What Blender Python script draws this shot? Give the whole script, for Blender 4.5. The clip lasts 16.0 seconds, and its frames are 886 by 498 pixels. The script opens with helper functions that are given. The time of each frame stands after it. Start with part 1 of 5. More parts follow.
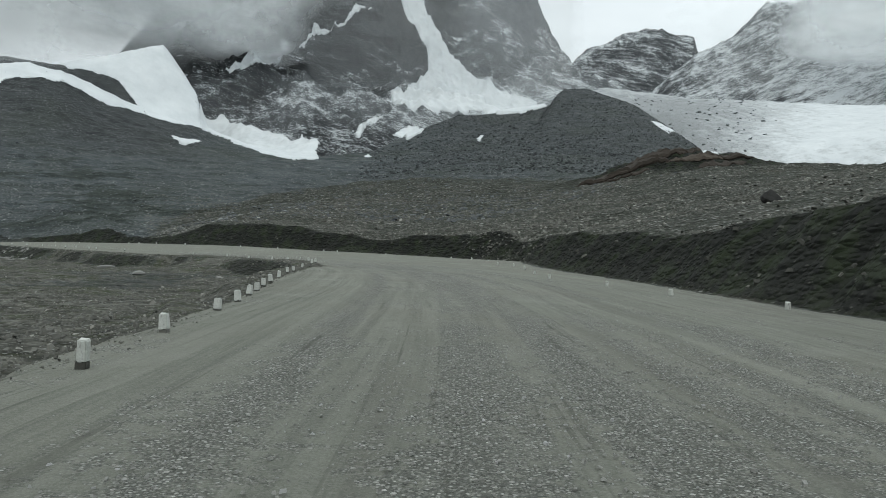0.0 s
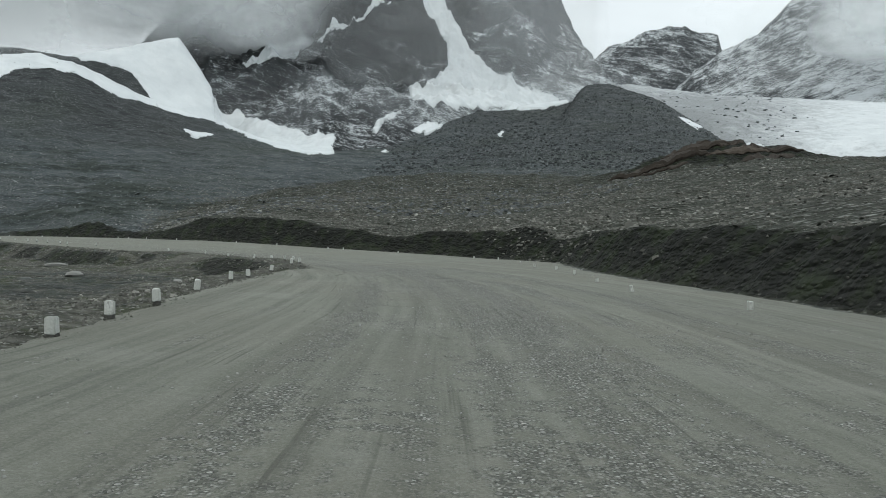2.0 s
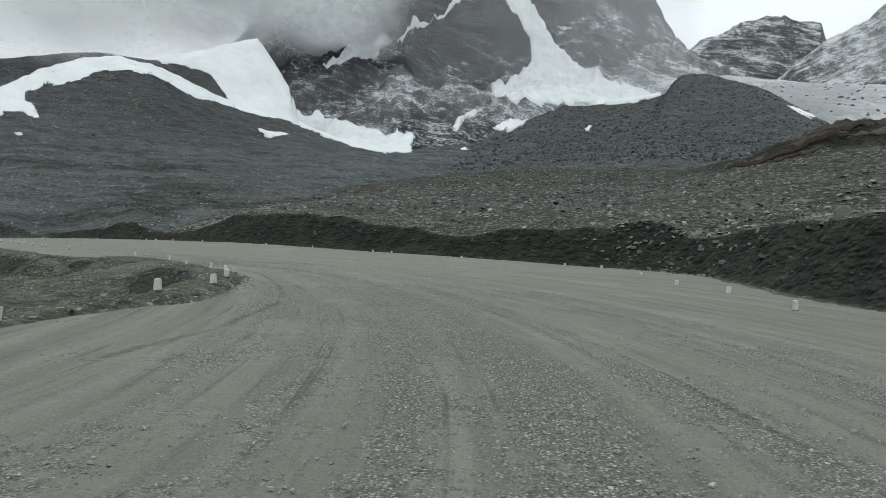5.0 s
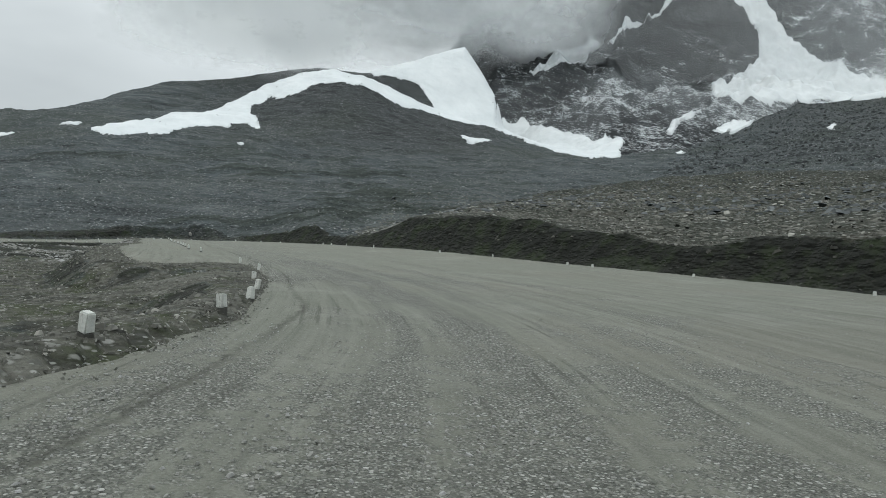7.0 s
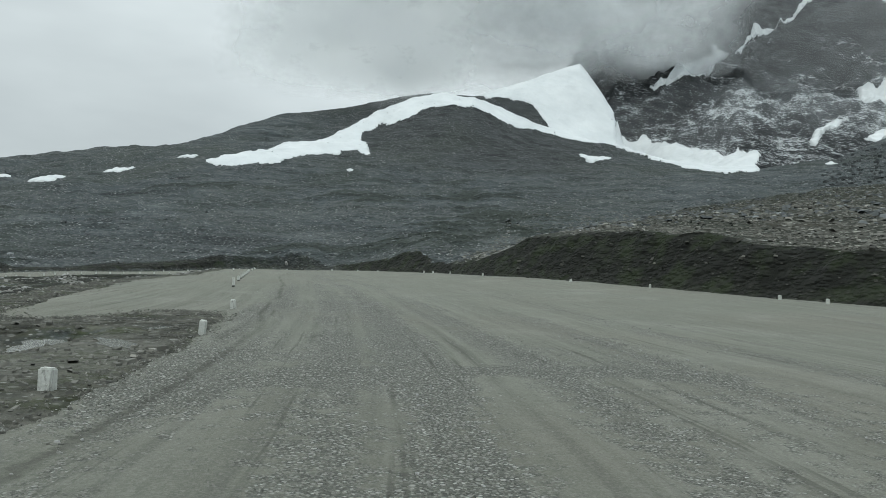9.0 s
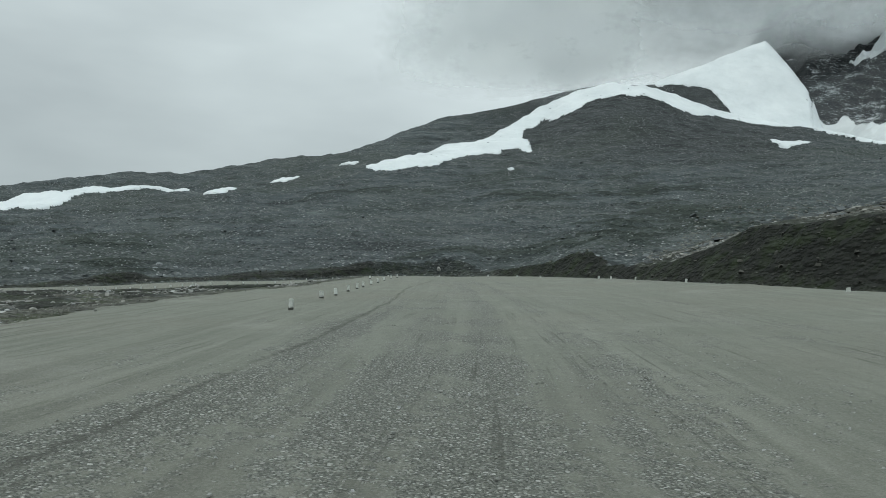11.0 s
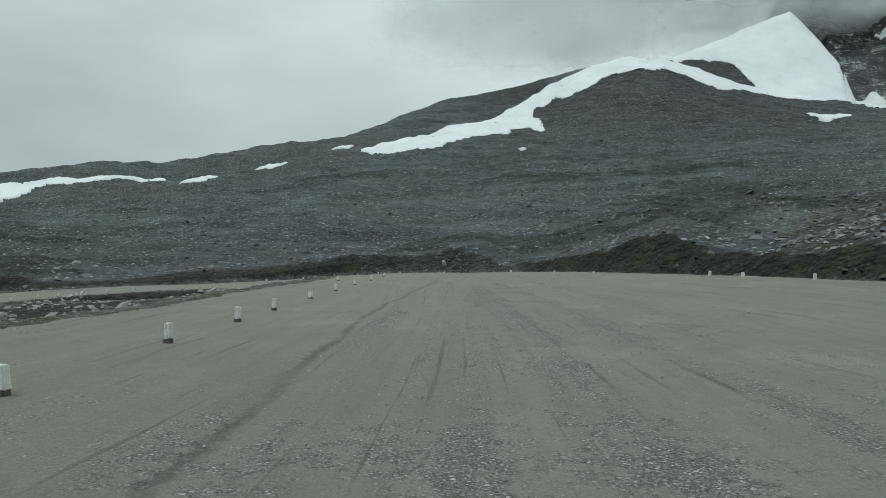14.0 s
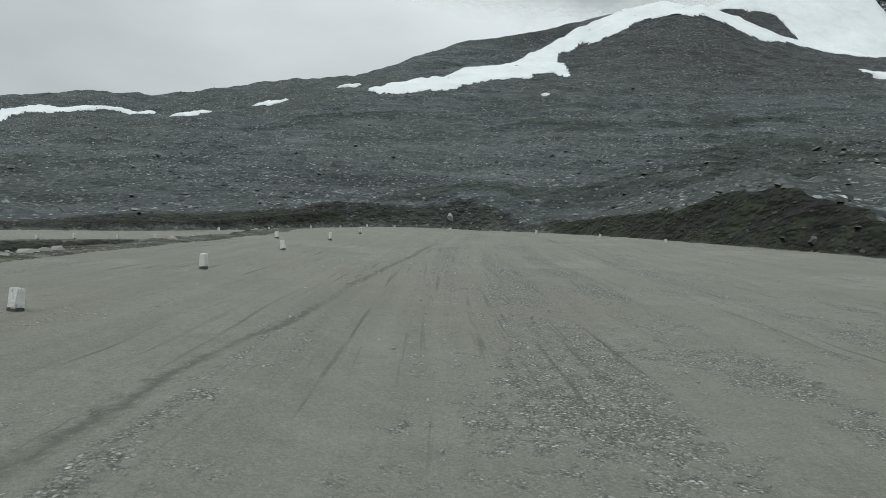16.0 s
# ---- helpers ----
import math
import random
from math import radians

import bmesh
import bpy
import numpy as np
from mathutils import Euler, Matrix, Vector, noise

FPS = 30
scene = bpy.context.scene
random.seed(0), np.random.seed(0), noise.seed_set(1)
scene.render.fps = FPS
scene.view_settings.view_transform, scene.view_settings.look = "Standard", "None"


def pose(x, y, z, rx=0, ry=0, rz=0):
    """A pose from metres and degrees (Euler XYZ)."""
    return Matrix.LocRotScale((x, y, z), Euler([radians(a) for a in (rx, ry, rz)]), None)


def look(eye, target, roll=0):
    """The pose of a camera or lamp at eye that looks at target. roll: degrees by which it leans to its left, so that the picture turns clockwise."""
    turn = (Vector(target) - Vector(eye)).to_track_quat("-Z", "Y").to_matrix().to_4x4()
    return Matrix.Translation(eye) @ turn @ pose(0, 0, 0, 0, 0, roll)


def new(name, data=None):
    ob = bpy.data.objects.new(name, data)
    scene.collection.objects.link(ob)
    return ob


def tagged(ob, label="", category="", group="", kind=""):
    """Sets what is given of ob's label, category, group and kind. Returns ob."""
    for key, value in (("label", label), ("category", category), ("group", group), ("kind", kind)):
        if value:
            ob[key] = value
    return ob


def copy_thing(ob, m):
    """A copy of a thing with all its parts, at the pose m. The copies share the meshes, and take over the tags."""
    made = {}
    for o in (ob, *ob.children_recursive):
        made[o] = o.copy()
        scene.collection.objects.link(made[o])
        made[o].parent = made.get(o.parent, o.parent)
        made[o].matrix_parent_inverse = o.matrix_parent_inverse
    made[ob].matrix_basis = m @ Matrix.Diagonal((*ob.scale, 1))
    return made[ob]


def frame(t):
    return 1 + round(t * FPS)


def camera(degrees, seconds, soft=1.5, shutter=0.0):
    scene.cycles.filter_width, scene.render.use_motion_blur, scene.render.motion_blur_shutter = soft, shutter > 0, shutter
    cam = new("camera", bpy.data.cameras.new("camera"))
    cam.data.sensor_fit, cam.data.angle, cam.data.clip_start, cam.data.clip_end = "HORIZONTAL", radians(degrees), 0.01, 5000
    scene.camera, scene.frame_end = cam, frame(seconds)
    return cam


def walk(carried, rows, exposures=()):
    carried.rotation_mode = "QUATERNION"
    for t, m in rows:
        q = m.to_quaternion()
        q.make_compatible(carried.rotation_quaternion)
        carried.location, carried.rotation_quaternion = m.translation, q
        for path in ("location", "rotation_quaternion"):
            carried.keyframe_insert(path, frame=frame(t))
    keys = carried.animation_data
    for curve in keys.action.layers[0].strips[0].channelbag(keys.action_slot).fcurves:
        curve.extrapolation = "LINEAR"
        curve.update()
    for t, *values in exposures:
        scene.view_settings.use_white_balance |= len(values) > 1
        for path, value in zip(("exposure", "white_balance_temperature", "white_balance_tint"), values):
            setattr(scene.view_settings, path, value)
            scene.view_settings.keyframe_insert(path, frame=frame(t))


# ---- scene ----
cam = camera(63.97, 16.0, soft=0.6)


def steer(x, y, z, yaw, pitch, roll):
    """The camera's pose from its place and its yaw, pitch and roll in degrees."""
    ahead = Vector((-math.sin(radians(yaw)) * math.cos(radians(pitch)), math.cos(radians(yaw)) * math.cos(radians(pitch)), math.sin(radians(pitch))))
    return look((x, y, z), Vector((x, y, z)) + ahead, roll)


# seconds, place, yaw, pitch, roll
PATH = [
    (0, -0.000, -0.000, 1.840, 0.734, -0.074, 1.685),
    (0.5, -0.221, 3.950, 1.808, 0.901, -0.534, 1.666),
    (1, -0.298, 7.898, 1.779, 1.100, -0.456, 0.850),
    (1.5, -0.490, 11.605, 1.752, 1.515, -0.346, 0.821),
    (2, -0.665, 15.707, 1.707, 2.173, -0.219, 2.175),
    (2.5, -0.727, 20.023, 1.649, 2.924, 0.003, 1.681),
    (3, -0.900, 24.129, 1.692, 3.778, 0.136, 2.004),
    (3.2, -0.924, 25.863, 1.720, 4.086, 0.118, 2.210),
    (5.3, -1.203, 44.740, 1.771, 9.965, -0.375, 1.652),
    (5.5, -1.529, 46.756, 1.772, 10.731, -0.450, 1.328),
    (6, -2.470, 51.704, 1.736, 14.432, -0.574, 1.152),
    (6.5, -3.680, 56.551, 1.693, 20.718, -0.403, 1.604),
    (7, -5.241, 61.256, 1.717, 25.362, -0.232, 3.344),
    (7.5, -7.092, 65.920, 1.744, 25.534, -0.029, 3.436),
    (8, -9.450, 70.380, 1.729, 26.138, 1.787, 1.137),
    (8.5, -12.377, 74.708, 1.715, 30.377, 1.869, 2.379),
    (9, -15.105, 79.050, 1.710, 34.777, 1.482, 2.496),
    (9.5, -17.844, 83.243, 1.740, 39.006, 1.231, 2.359),
    (10, -20.688, 87.215, 1.749, 40.939, 1.091, 2.527),
    (10.2, -21.908, 88.631, 1.752, 42.696, 2.391, 2.575),
    (12.3, -35.580, 101.617, 1.744, 52.062, -1.547, 1.234),
    (12.5, -37.175, 102.912, 1.740, 51.946, -1.643, 1.271),
    (12.7, -38.766, 104.250, 1.738, 51.593, -3.491, 0.151),
    (13, -41.146, 106.312, 1.737, 51.121, 0.495, 4.774),
    (13.5, -45.089, 109.832, 1.745, 48.948, 1.016, 3.504),
    (14, -48.972, 113.426, 1.759, 48.491, 0.789, 0.563),
    (14.5, -52.804, 116.905, 1.759, 48.665, -2.425, 1.363),
    (15, -56.526, 120.309, 1.767, 48.509, -2.951, 1.588),
    (15.5, -60.122, 123.737, 1.758, 48.721, -3.423, 3.302),
    (16, -63.672, 127.136, 1.753, 49.204, -3.043, 3.077),
]
walk(cam, [(t, steer(*row)) for t, *row in PATH], [(0, 0.02, 6480, 2), (3, 0.02, 6500, 3), (5.5, 0.17, 6560, 4), (9, 0.15, 6450, 0), (12.5, 0.02, 6360, -3), (13, 0.1, 6400, -2), (13.5, 0.07, 6400, -2), (14, 0.02, 6370, -3), (14.5, 0.1, 6400, -1), (16, 0.18, 6580, 3)])

# ---- overcast daylight ----
SUN_HEIGHT, SUN_TURN = 52.0, 200.0
world = bpy.data.worlds.new("overcast_sky")
scene.world = world
world.use_nodes = True
wn, wl = world.node_tree.nodes, world.node_tree.links
wn.clear()
sky = wn.new("ShaderNodeTexSky")
sky.sky_type, sky.sun_disc = "NISHITA", False
sky.sun_elevation, sky.sun_rotation, sky.altitude = radians(SUN_HEIGHT), radians(SUN_TURN), 4500
where = wn.new("ShaderNodeTexCoord")
stretch = wn.new("ShaderNodeMapping")
stretch.inputs["Scale"].default_value = (1.0, 1.0, 3.0)
wl.new(where.outputs["Generated"], stretch.inputs["Vector"])
puffs = wn.new("ShaderNodeTexNoise")
puffs.inputs["Scale"].default_value, puffs.inputs["Detail"].default_value, puffs.inputs["Roughness"].default_value = 1.6, 5, 0.5
wl.new(stretch.outputs["Vector"], puffs.inputs["Vector"])
grey = wn.new("ShaderNodeValToRGB")
grey.color_ramp.elements[0].position, grey.color_ramp.elements[0].color = 0.3, (4.72, 4.95, 5.3, 1)
grey.color_ramp.elements[1].position, grey.color_ramp.elements[1].color = 0.68, (7.02, 7.3, 7.72, 1)
wl.new(puffs.outputs["Fac"], grey.inputs["Fac"])
veil = wn.new("ShaderNodeMix")
veil.data_type = "RGBA"
veil.inputs["Factor"].default_value = 0.93
wl.new(sky.outputs["Color"], veil.inputs[6])
wl.new(grey.outputs["Color"], veil.inputs[7])
# an overcast sky is about twice as bright overhead as at the horizon
axis = wn.new("ShaderNodeSeparateXYZ")
wl.new(where.outputs["Generated"], axis.inputs[0])
climb = wn.new("ShaderNodeMapRange")
climb.inputs["From Min"].default_value, climb.inputs["From Max"].default_value = 0.12, 1.0
climb.inputs["To Min"].default_value, climb.inputs["To Max"].default_value = 1.0, 2.1
wl.new(axis.outputs["Z"], climb.inputs["Value"])
dome = wn.new("ShaderNodeMix")
dome.data_type, dome.blend_type = "RGBA", "MULTIPLY"
dome.inputs["Factor"].default_value = 1.0
wl.new(veil.outputs[2], dome.inputs[6])
wl.new(climb.outputs[0], dome.inputs[7])
# thinner cloud, and so more light, over the open side of the valley
towards = wn.new("ShaderNodeVectorMath")
towards.operation = "DOT_PRODUCT"
towards.inputs[1].default_value = (0.97, 0.26, 0.0)
wl.new(where.outputs["Generated"], towards.inputs[0])
thin = wn.new("ShaderNodeMapRange")
thin.inputs["From Min"].default_value, thin.inputs["From Max"].default_value = -1.0, 1.0
thin.inputs["To Min"].default_value, thin.inputs["To Max"].default_value = 0.78, 1.34
wl.new(towards.outputs["Value"], thin.inputs["Value"])
open_side = wn.new("ShaderNodeMix")
open_side.data_type, open_side.blend_type = "RGBA", "MULTIPLY"
open_side.inputs["Factor"].default_value = 1.0
wl.new(dome.outputs[2], open_side.inputs[6])
wl.new(thin.outputs[0], open_side.inputs[7])
back = wn.new("ShaderNodeBackground")
back.inputs["Strength"].default_value = 0.1
wl.new(open_side.outputs[2], back.inputs["Color"])
wout = wn.new("ShaderNodeOutputWorld")
wl.new(back.outputs["Background"], wout.inputs["Surface"])
sun = new("sun", bpy.data.lights.new("sun", "SUN"))
sun.data.energy, sun.data.angle, sun.data.color = 0.8, radians(35), (1.0, 0.97, 0.93)
sun.rotation_euler = (radians(90 - SUN_HEIGHT), 0, radians(180 - SUN_TURN))
scene.view_settings.exposure = 0.0

# ---- the lie of the land ----
HUB = np.array([-37.0, 92.0])  # middle of the bend; bearings in degrees, to the left of +y


def lattice(ix, iy, iz, seed):
    n = (ix * 374761393 + iy * 668265263 + iz * 2147483647 + seed * 1274126177) & 0xFFFFFFFF
    n = ((n ^ (n >> 13)) * 1274126177) & 0xFFFFFFFF
    return ((n ^ (n >> 16)) & 0xFFFF) / 32767.5 - 1.0


def value_noise(x, y, seed=0):
    """Smooth noise in -1..1 on arrays of x and y."""
    ix, iy = np.floor(x).astype(np.int64), np.floor(y).astype(np.int64)
    fx, fy = x - ix, y - iy
    fx, fy = fx * fx * fx * (fx * (fx * 6 - 15) + 10), fy * fy * fy * (fy * (fy * 6 - 15) + 10)
    a, b = lattice(ix, iy, 0, seed), lattice(ix + 1, iy, 0, seed)
    c, d = lattice(ix, iy + 1, 0, seed), lattice(ix + 1, iy + 1, 0, seed)
    return (a + (b - a) * fx) * (1 - fy) + (c + (d - c) * fx) * fy


def fbm(x, y, size, octaves=4, seed=0, rough=0.5):
    out, amp, total = 0.0, 1.0, 0.0
    for k in range(octaves):
        turn = 0.6 * k
        u, v = (x * math.cos(turn) + y * math.sin(turn)) / size, (y * math.cos(turn) - x * math.sin(turn)) / size
        out, total = out + amp * value_noise(u + 17.3 * k, v - 9.1 * k, seed + k), total + amp
        amp, size = amp * rough, size / 2.03
    return out / total


def ridged(x, y, size, octaves=4, seed=0, rough=0.55):
    out, amp, total = 0.0, 1.0, 0.0
    for k in range(octaves):
        turn = 0.5 * k
        u, v = (x * math.cos(turn) + y * math.sin(turn)) / size, (y * math.cos(turn) - x * math.sin(turn)) / size
        out, total = out + amp * (1 - 2 * np.abs(value_noise(u + 3.7 * k, v + 5.9 * k, seed + k))), total + amp
        amp, size = amp * rough, size / 2.1
    return out / total


def ease(a, b, x):
    s = np.clip((x - a) / (b - a), 0, 1)
    return s * s * (3 - 2 * s)


def polar(x, y):
    dx, dy = x - HUB[0], y - HUB[1]
    return np.degrees(np.arctan2(-dx, dy)), np.hypot(dx, dy)


def unpolar(az, r):
    return HUB[0] - r * np.sin(np.radians(az)), HUB[1] + r * np.cos(np.radians(az))


def along(az, contour, column):
    """A contour's radius or height at bearings az."""
    keys = np.array(contour)
    return np.interp(az, keys[:, 0], keys[:, column])


def loft(az, r, contours):
    """Height of a land form whose profile at each bearing runs through the contours, each of (bearing, radius, height)."""
    radii = [along(az, c, 1) for c in contours]
    heights = [along(az, c, 2) for c in contours]
    for k in range(1, len(radii)):
        radii[k] = np.maximum(radii[k], radii[k - 1] + 1.0)
    steps = [(heights[k + 1] - heights[k]) / (radii[k + 1] - radii[k]) for k in range(len(radii) - 1)]
    lean = [steps[0]] + [np.where(a * b > 0, 2 * a * b / np.where(a + b == 0, 1, a + b), 0) for a, b in zip(steps, steps[1:])] + [steps[-1]]
    out = heights[0] + lean[0] * (r - radii[0])
    for k in range(len(steps)):
        w = radii[k + 1] - radii[k]
        s = np.clip((r - radii[k]) / w, 0, 1)
        h = (heights[k] * (1 + 2 * s) * (1 - s) ** 2 + heights[k + 1] * s * s * (3 - 2 * s) + w * lean[k] * s * (1 - s) ** 2 + w * lean[k + 1] * s * s * (s - 1))
        out = np.where(r >= radii[k], h, out)
    return np.where(r >= radii[-1], heights[-1] + lean[-1] * (r - radii[-1]), out)


# the hillside from the road's edge up to the crests behind
FOOT = [(-180, 130, 2), (-142, 85, 4.2), (-136.5, 78.3, 3.9), (-131.3, 70.6, 3.3), (-125.7, 64.5, 3.4), (-119, 58.8, 3.6), (-112.7, 54.2, 3.6), (-99.3, 49.9, 3.6), (-89, 48.6, 3.5), (-83.6, 48, 3.1), (-78.7, 47.3, 3.1),
        (-72.3, 47.4, 4.1), (-68.8, 47.2, 4.4), (-64.9, 46.3, 4), (-63, 45.6, 3.6), (-58.8, 45.2, 3.9), (-52.4, 43.7, 3.8), (-44.5, 42.2, 3.7), (-41.2, 40.7, 3.1), (-37, 39.3, 2.6), (-32, 39, 2.6), (-28, 39.7, 3.4), (-21, 40.1, 3.7), (-17, 40.7, 3.9), (-10.8, 43, 4.8), (-5, 45, 5.1)]
FOOT += [(1, 47.5, 5.3), (5.6, 50, 5.5), (8.7, 51.7, 5.3), (11.6, 54.4, 5.3), (14.4, 56.7, 4.9), (16.9, 58.7, 4.1), (19.1, 60.8, 3.4), (21.3, 63.6, 2.8), (22.9, 66, 2.3), (25.1, 70.8, 2.2), (27.3, 75.9, 2), (28.8, 81.9, 3), (30.5, 89.3, 4.5), (31.9, 93.1, 4.2), (34.5, 98.9, 2.8),
         (36.5, 104, 1.7), (38, 108, 1), (40.5, 116.2, 1), (42.1, 122.2, 2.8), (44.3, 125.5, 3), (46.4, 125.6, 1.9), (48.7, 125, 1.4), (51.8, 121.5, 1), (58, 108, -0.6), (66, 99, -1.5), (77, 92, -2.2), (90, 90, -3.2), (100, 92, -4.5), (180, 130, 2)]
BROW = [(-180, 208, 7.8), (-139.1, 144, 15.6), (-102.2, 121, 18.2), (-69.1, 127, 20.5), (-49.3, 144, 23.8), (-37.7, 165, 24.5), (-25.1, 204, 27.9), (-11.1, 225, 30.1), (-2.6, 218, 28.1), (6.7, 206, 24.3), (14.5, 181, 16.2),
        (23.8, 188, 14.8), (33.8, 195, 13.8), (44.9, 202, 12.1), (53.9, 203, 12.9), (66.9, 191, 7.7), (83.6, 179, 2.3), (108.3, 182, 0), (180, 208, 7.8)]
SLOPE = [(-180, 312, 13), (-139.3, 202, 26), (-72, 207, 28.6), (-38, 270, 32.7), (-26.1, 324, 44.7), (-18.2, 404, 72.1), (-10.1, 445, 86.4), (-2.7, 405, 68.7), (4.7, 346, 49.6), (12.7, 330, 48.7), (20.7, 328, 52.6),
         (26.9, 320, 54.7), (33.1, 313, 56.8), (39.2, 308, 52.7), (47.4, 300, 45.7), (53.5, 298, 43.2), (59.6, 301, 35.7), (66.6, 301, 29.3), (78.6, 289, 18.6), (93.4, 277, 9.9), (180, 312, 13)]
CREST = [(-180, 429, 18.2), (-99.2, 322, 39), (-69.4, 304, 35.1), (-38.4, 339, 46), (-30.4, 371, 57.7), (-27.1, 481, 75.8), (-23.1, 557, 107.3), (-19.5, 621, 140.1), (-15, 671, 167.2), (-13.2, 683, 169.4), (-11.4, 680, 154.8),
         (-6.9, 650, 139.9), (-3.8, 621, 135.3), (-1.4, 552, 110.8), (0.1, 499, 89.9), (4.3, 449, 70.3), (8.3, 422, 64.2), (10.8, 428, 65.6), (14.4, 417, 68.1)]
CREST += [(19.4, 412, 76.8), (23.4, 406, 81.8), (27.3, 394, 86), (31.2, 381, 93.5), (33.6, 375, 92.4), (36, 374, 87.8), (38.8, 373, 81.2), (42.2, 355, 69.4), (47.9, 341, 58), (53.4, 337, 54.2), (59, 353, 53),
    (64.1, 355, 46.5), (67.9, 355, 41.8), (71.4, 349, 40.2), (75.2, 342, 35), (78.7, 336, 29.9), (83.6, 328, 22.4), (99.1, 313, 13), (180, 429, 18.2)]
CAP = [(-180, 455, 16.9), (-99.3, 348, 36.4), (-38.5, 369, 43.6), (-27.2, 504, 73.3), (-12.6, 711, 164.9), (-3.2, 644, 135.6), (4.3, 472, 70.6), (8.5, 446, 65.9), (14.3, 435, 70.9), (19.4, 425, 78.8), (24.1, 426, 88.6),
       (27.8, 419, 97.3), (31.3, 412, 105), (33.7, 406, 105.3), (36.1, 399, 101.1), (41.5, 380, 81.7), (47.9, 358, 62.5), (53.4, 355, 56.8), (59.5, 367, 54), (68.6, 367, 41.7), (83.6, 340, 21.7), (180, 455, 16.9)]
DIP = [(-180, 494, 13), (-99.3, 387, 31.2), (-38.7, 409, 35.9), (-27.3, 537, 62.7), (-12.6, 751, 154.3), (-3.2, 671, 133.1), (4.3, 485, 70.8), (8.4, 466, 66.1), (14.3, 454, 71.1), (19.4, 443, 80.9), (24.5, 442, 91.8),
       (27.6, 436, 98.5), (31.8, 431, 101.9), (35.9, 418, 97.1), (41.4, 399, 79.9), (47.8, 377, 65.2), (53.3, 373, 61.4), (59.4, 380, 53.7), (68.5, 379, 41.1), (83.6, 353, 20.4), (180, 494, 13)]
BACK = [(-180, 546, 7.8), (-99.4, 439, 23.4), (-38.8, 456, 26.9), (-27.3, 577, 49.4), (-12.6, 791, 135.3), (-3.3, 711, 126.7), (4.2, 525, 68.5), (10.3, 508, 70.7), (14.3, 491, 74.2), (18.8, 489, 89.3), (19.7, 494, 114.6),
        (21.1, 507, 136), (22.8, 522, 159.1), (24, 516, 155.1), (27.2, 503, 140.7), (31.4, 487, 124.2), (34.7, 479, 124), (37.4, 472, 119), (41.7, 459, 107), (46.9, 446, 95.8), (50.4, 434, 83), (53.1, 420, 71),
        (59.4, 410, 53.8), (68.5, 399, 38.6), (83.5, 375, 16.5), (180, 546, 7.8)]
FAR = [(az, r + 260, max(-25, z - 110)) for az, r, z in BACK]
RIM = [(-180, 4600, -60), (180, 4600, -60)]

# road edges, x and y: the outer edge against the hill, the inner edge on the valley side
OUTER = [(18, -90), (15.5, 0), (14, 18), (12.8, 28), (12.6, 36), (12.4, 44), (11.9, 52), (11.2, 59), (9.8, 67), (8.9, 75), (8.7, 83), (8.4, 90), (7.1, 99), (1.9, 109.8), (-6.5, 117.5), (-15.3, 121.4), (-23, 125.6),
         (-30.3, 130), (-38.4, 134.4), (-47, 138.8), (-56, 144.8), (-71.5, 157), (-84, 165.5), (-95, 171.5), (-108, 177.5), (-119, 180), (-127, 177), (-130, 169), (-129.5, 158), (-127, 146), (-125.5, 133.5), (-124.8, 121.5), (-124.4, 107.5), (-124, 93), (-124, 60), (-124, -90)]
INNER = [(-7, -90), (-6.1, 5), (-6.2, 12.9), (-6.8, 20), (-8.2, 30), (-9.8, 40), (-10.7, 48), (-11.2, 56), (-11, 60), (-12, 64), (-14.6, 71), (-16, 73.3), (-21.3, 81), (-24.9, 85), (-27.6, 88), (-33, 93.2),
         (-34.9, 93), (-33.6, 89.8), (-33.6, 87), (-37.1, 88.6), (-54.5, 102.3), (-65.5, 112.5)]
INNER += [(-72.5, 121), (-82, 128.5), (-98, 143.5), (-108, 152), (-113.5, 154.5), (-116.3, 151), (-116, 145), (-114.8, 137), (-113.6, 129), (-113, 120), (-112.6, 110), (-112.2, 98), (-112, 60), (-112, -90)]


def rounded(points, times=2):
    """A polyline with its corners cut round."""
    pts = np.array(points, float)
    for _ in range(times):
        a, b = pts[:-1], pts[1:]
        pts = np.concatenate([pts[:1], np.stack([0.75 * a + 0.25 * b, 0.25 * a + 0.75 * b], 1).reshape(-1, 2), pts[-1:]])
    return pts


OUTER_LINE, INNER_LINE = rounded(OUTER), rounded(INNER)


def away(x, y, line):
    """Distance from points to a polyline."""
    best = np.full(np.shape(x), 1e9)
    for (ax, ay), (bx, by) in zip(line[:-1], line[1:]):
        ux, uy = bx - ax, by - ay
        s = np.clip(((x - ax) * ux + (y - ay) * uy) / (ux * ux + uy * uy), 0, 1)
        best = np.minimum(best, (x - ax - s * ux) ** 2 + (y - ay - s * uy) ** 2)
    return np.sqrt(best)


def inside(x, y, ring):
    """Whether points lie within a closed ring."""
    hit = np.zeros(np.shape(x), bool)
    for (ax, ay), (bx, by) in zip(ring, np.roll(ring, -1, 0)):
        if ay != by:
            hit ^= ((ay > y) != (by > y)) & (x < (bx - ax) * (y - ay) / (by - ay) + ax)
    return hit


ROAD_RING = np.concatenate([OUTER_LINE, INNER_LINE[::-1]])


FAR_LEG = [(-123, 174), (-126, 166), (-122, 149), (-120, 134), (-118.8, 118), (-118.2, 100), (-118, 60), (-118, -90)]
DESCENT = [(-90, 8), (60, 6.5), (100, 4), (111, 2.3), (124, 2), (130, 1.6), (137, 1.4), (146, 1.35), (158, 1.1), (166, 0.75), (174, 0.3), (182, 0)]  # y, and how far the far leg lies below


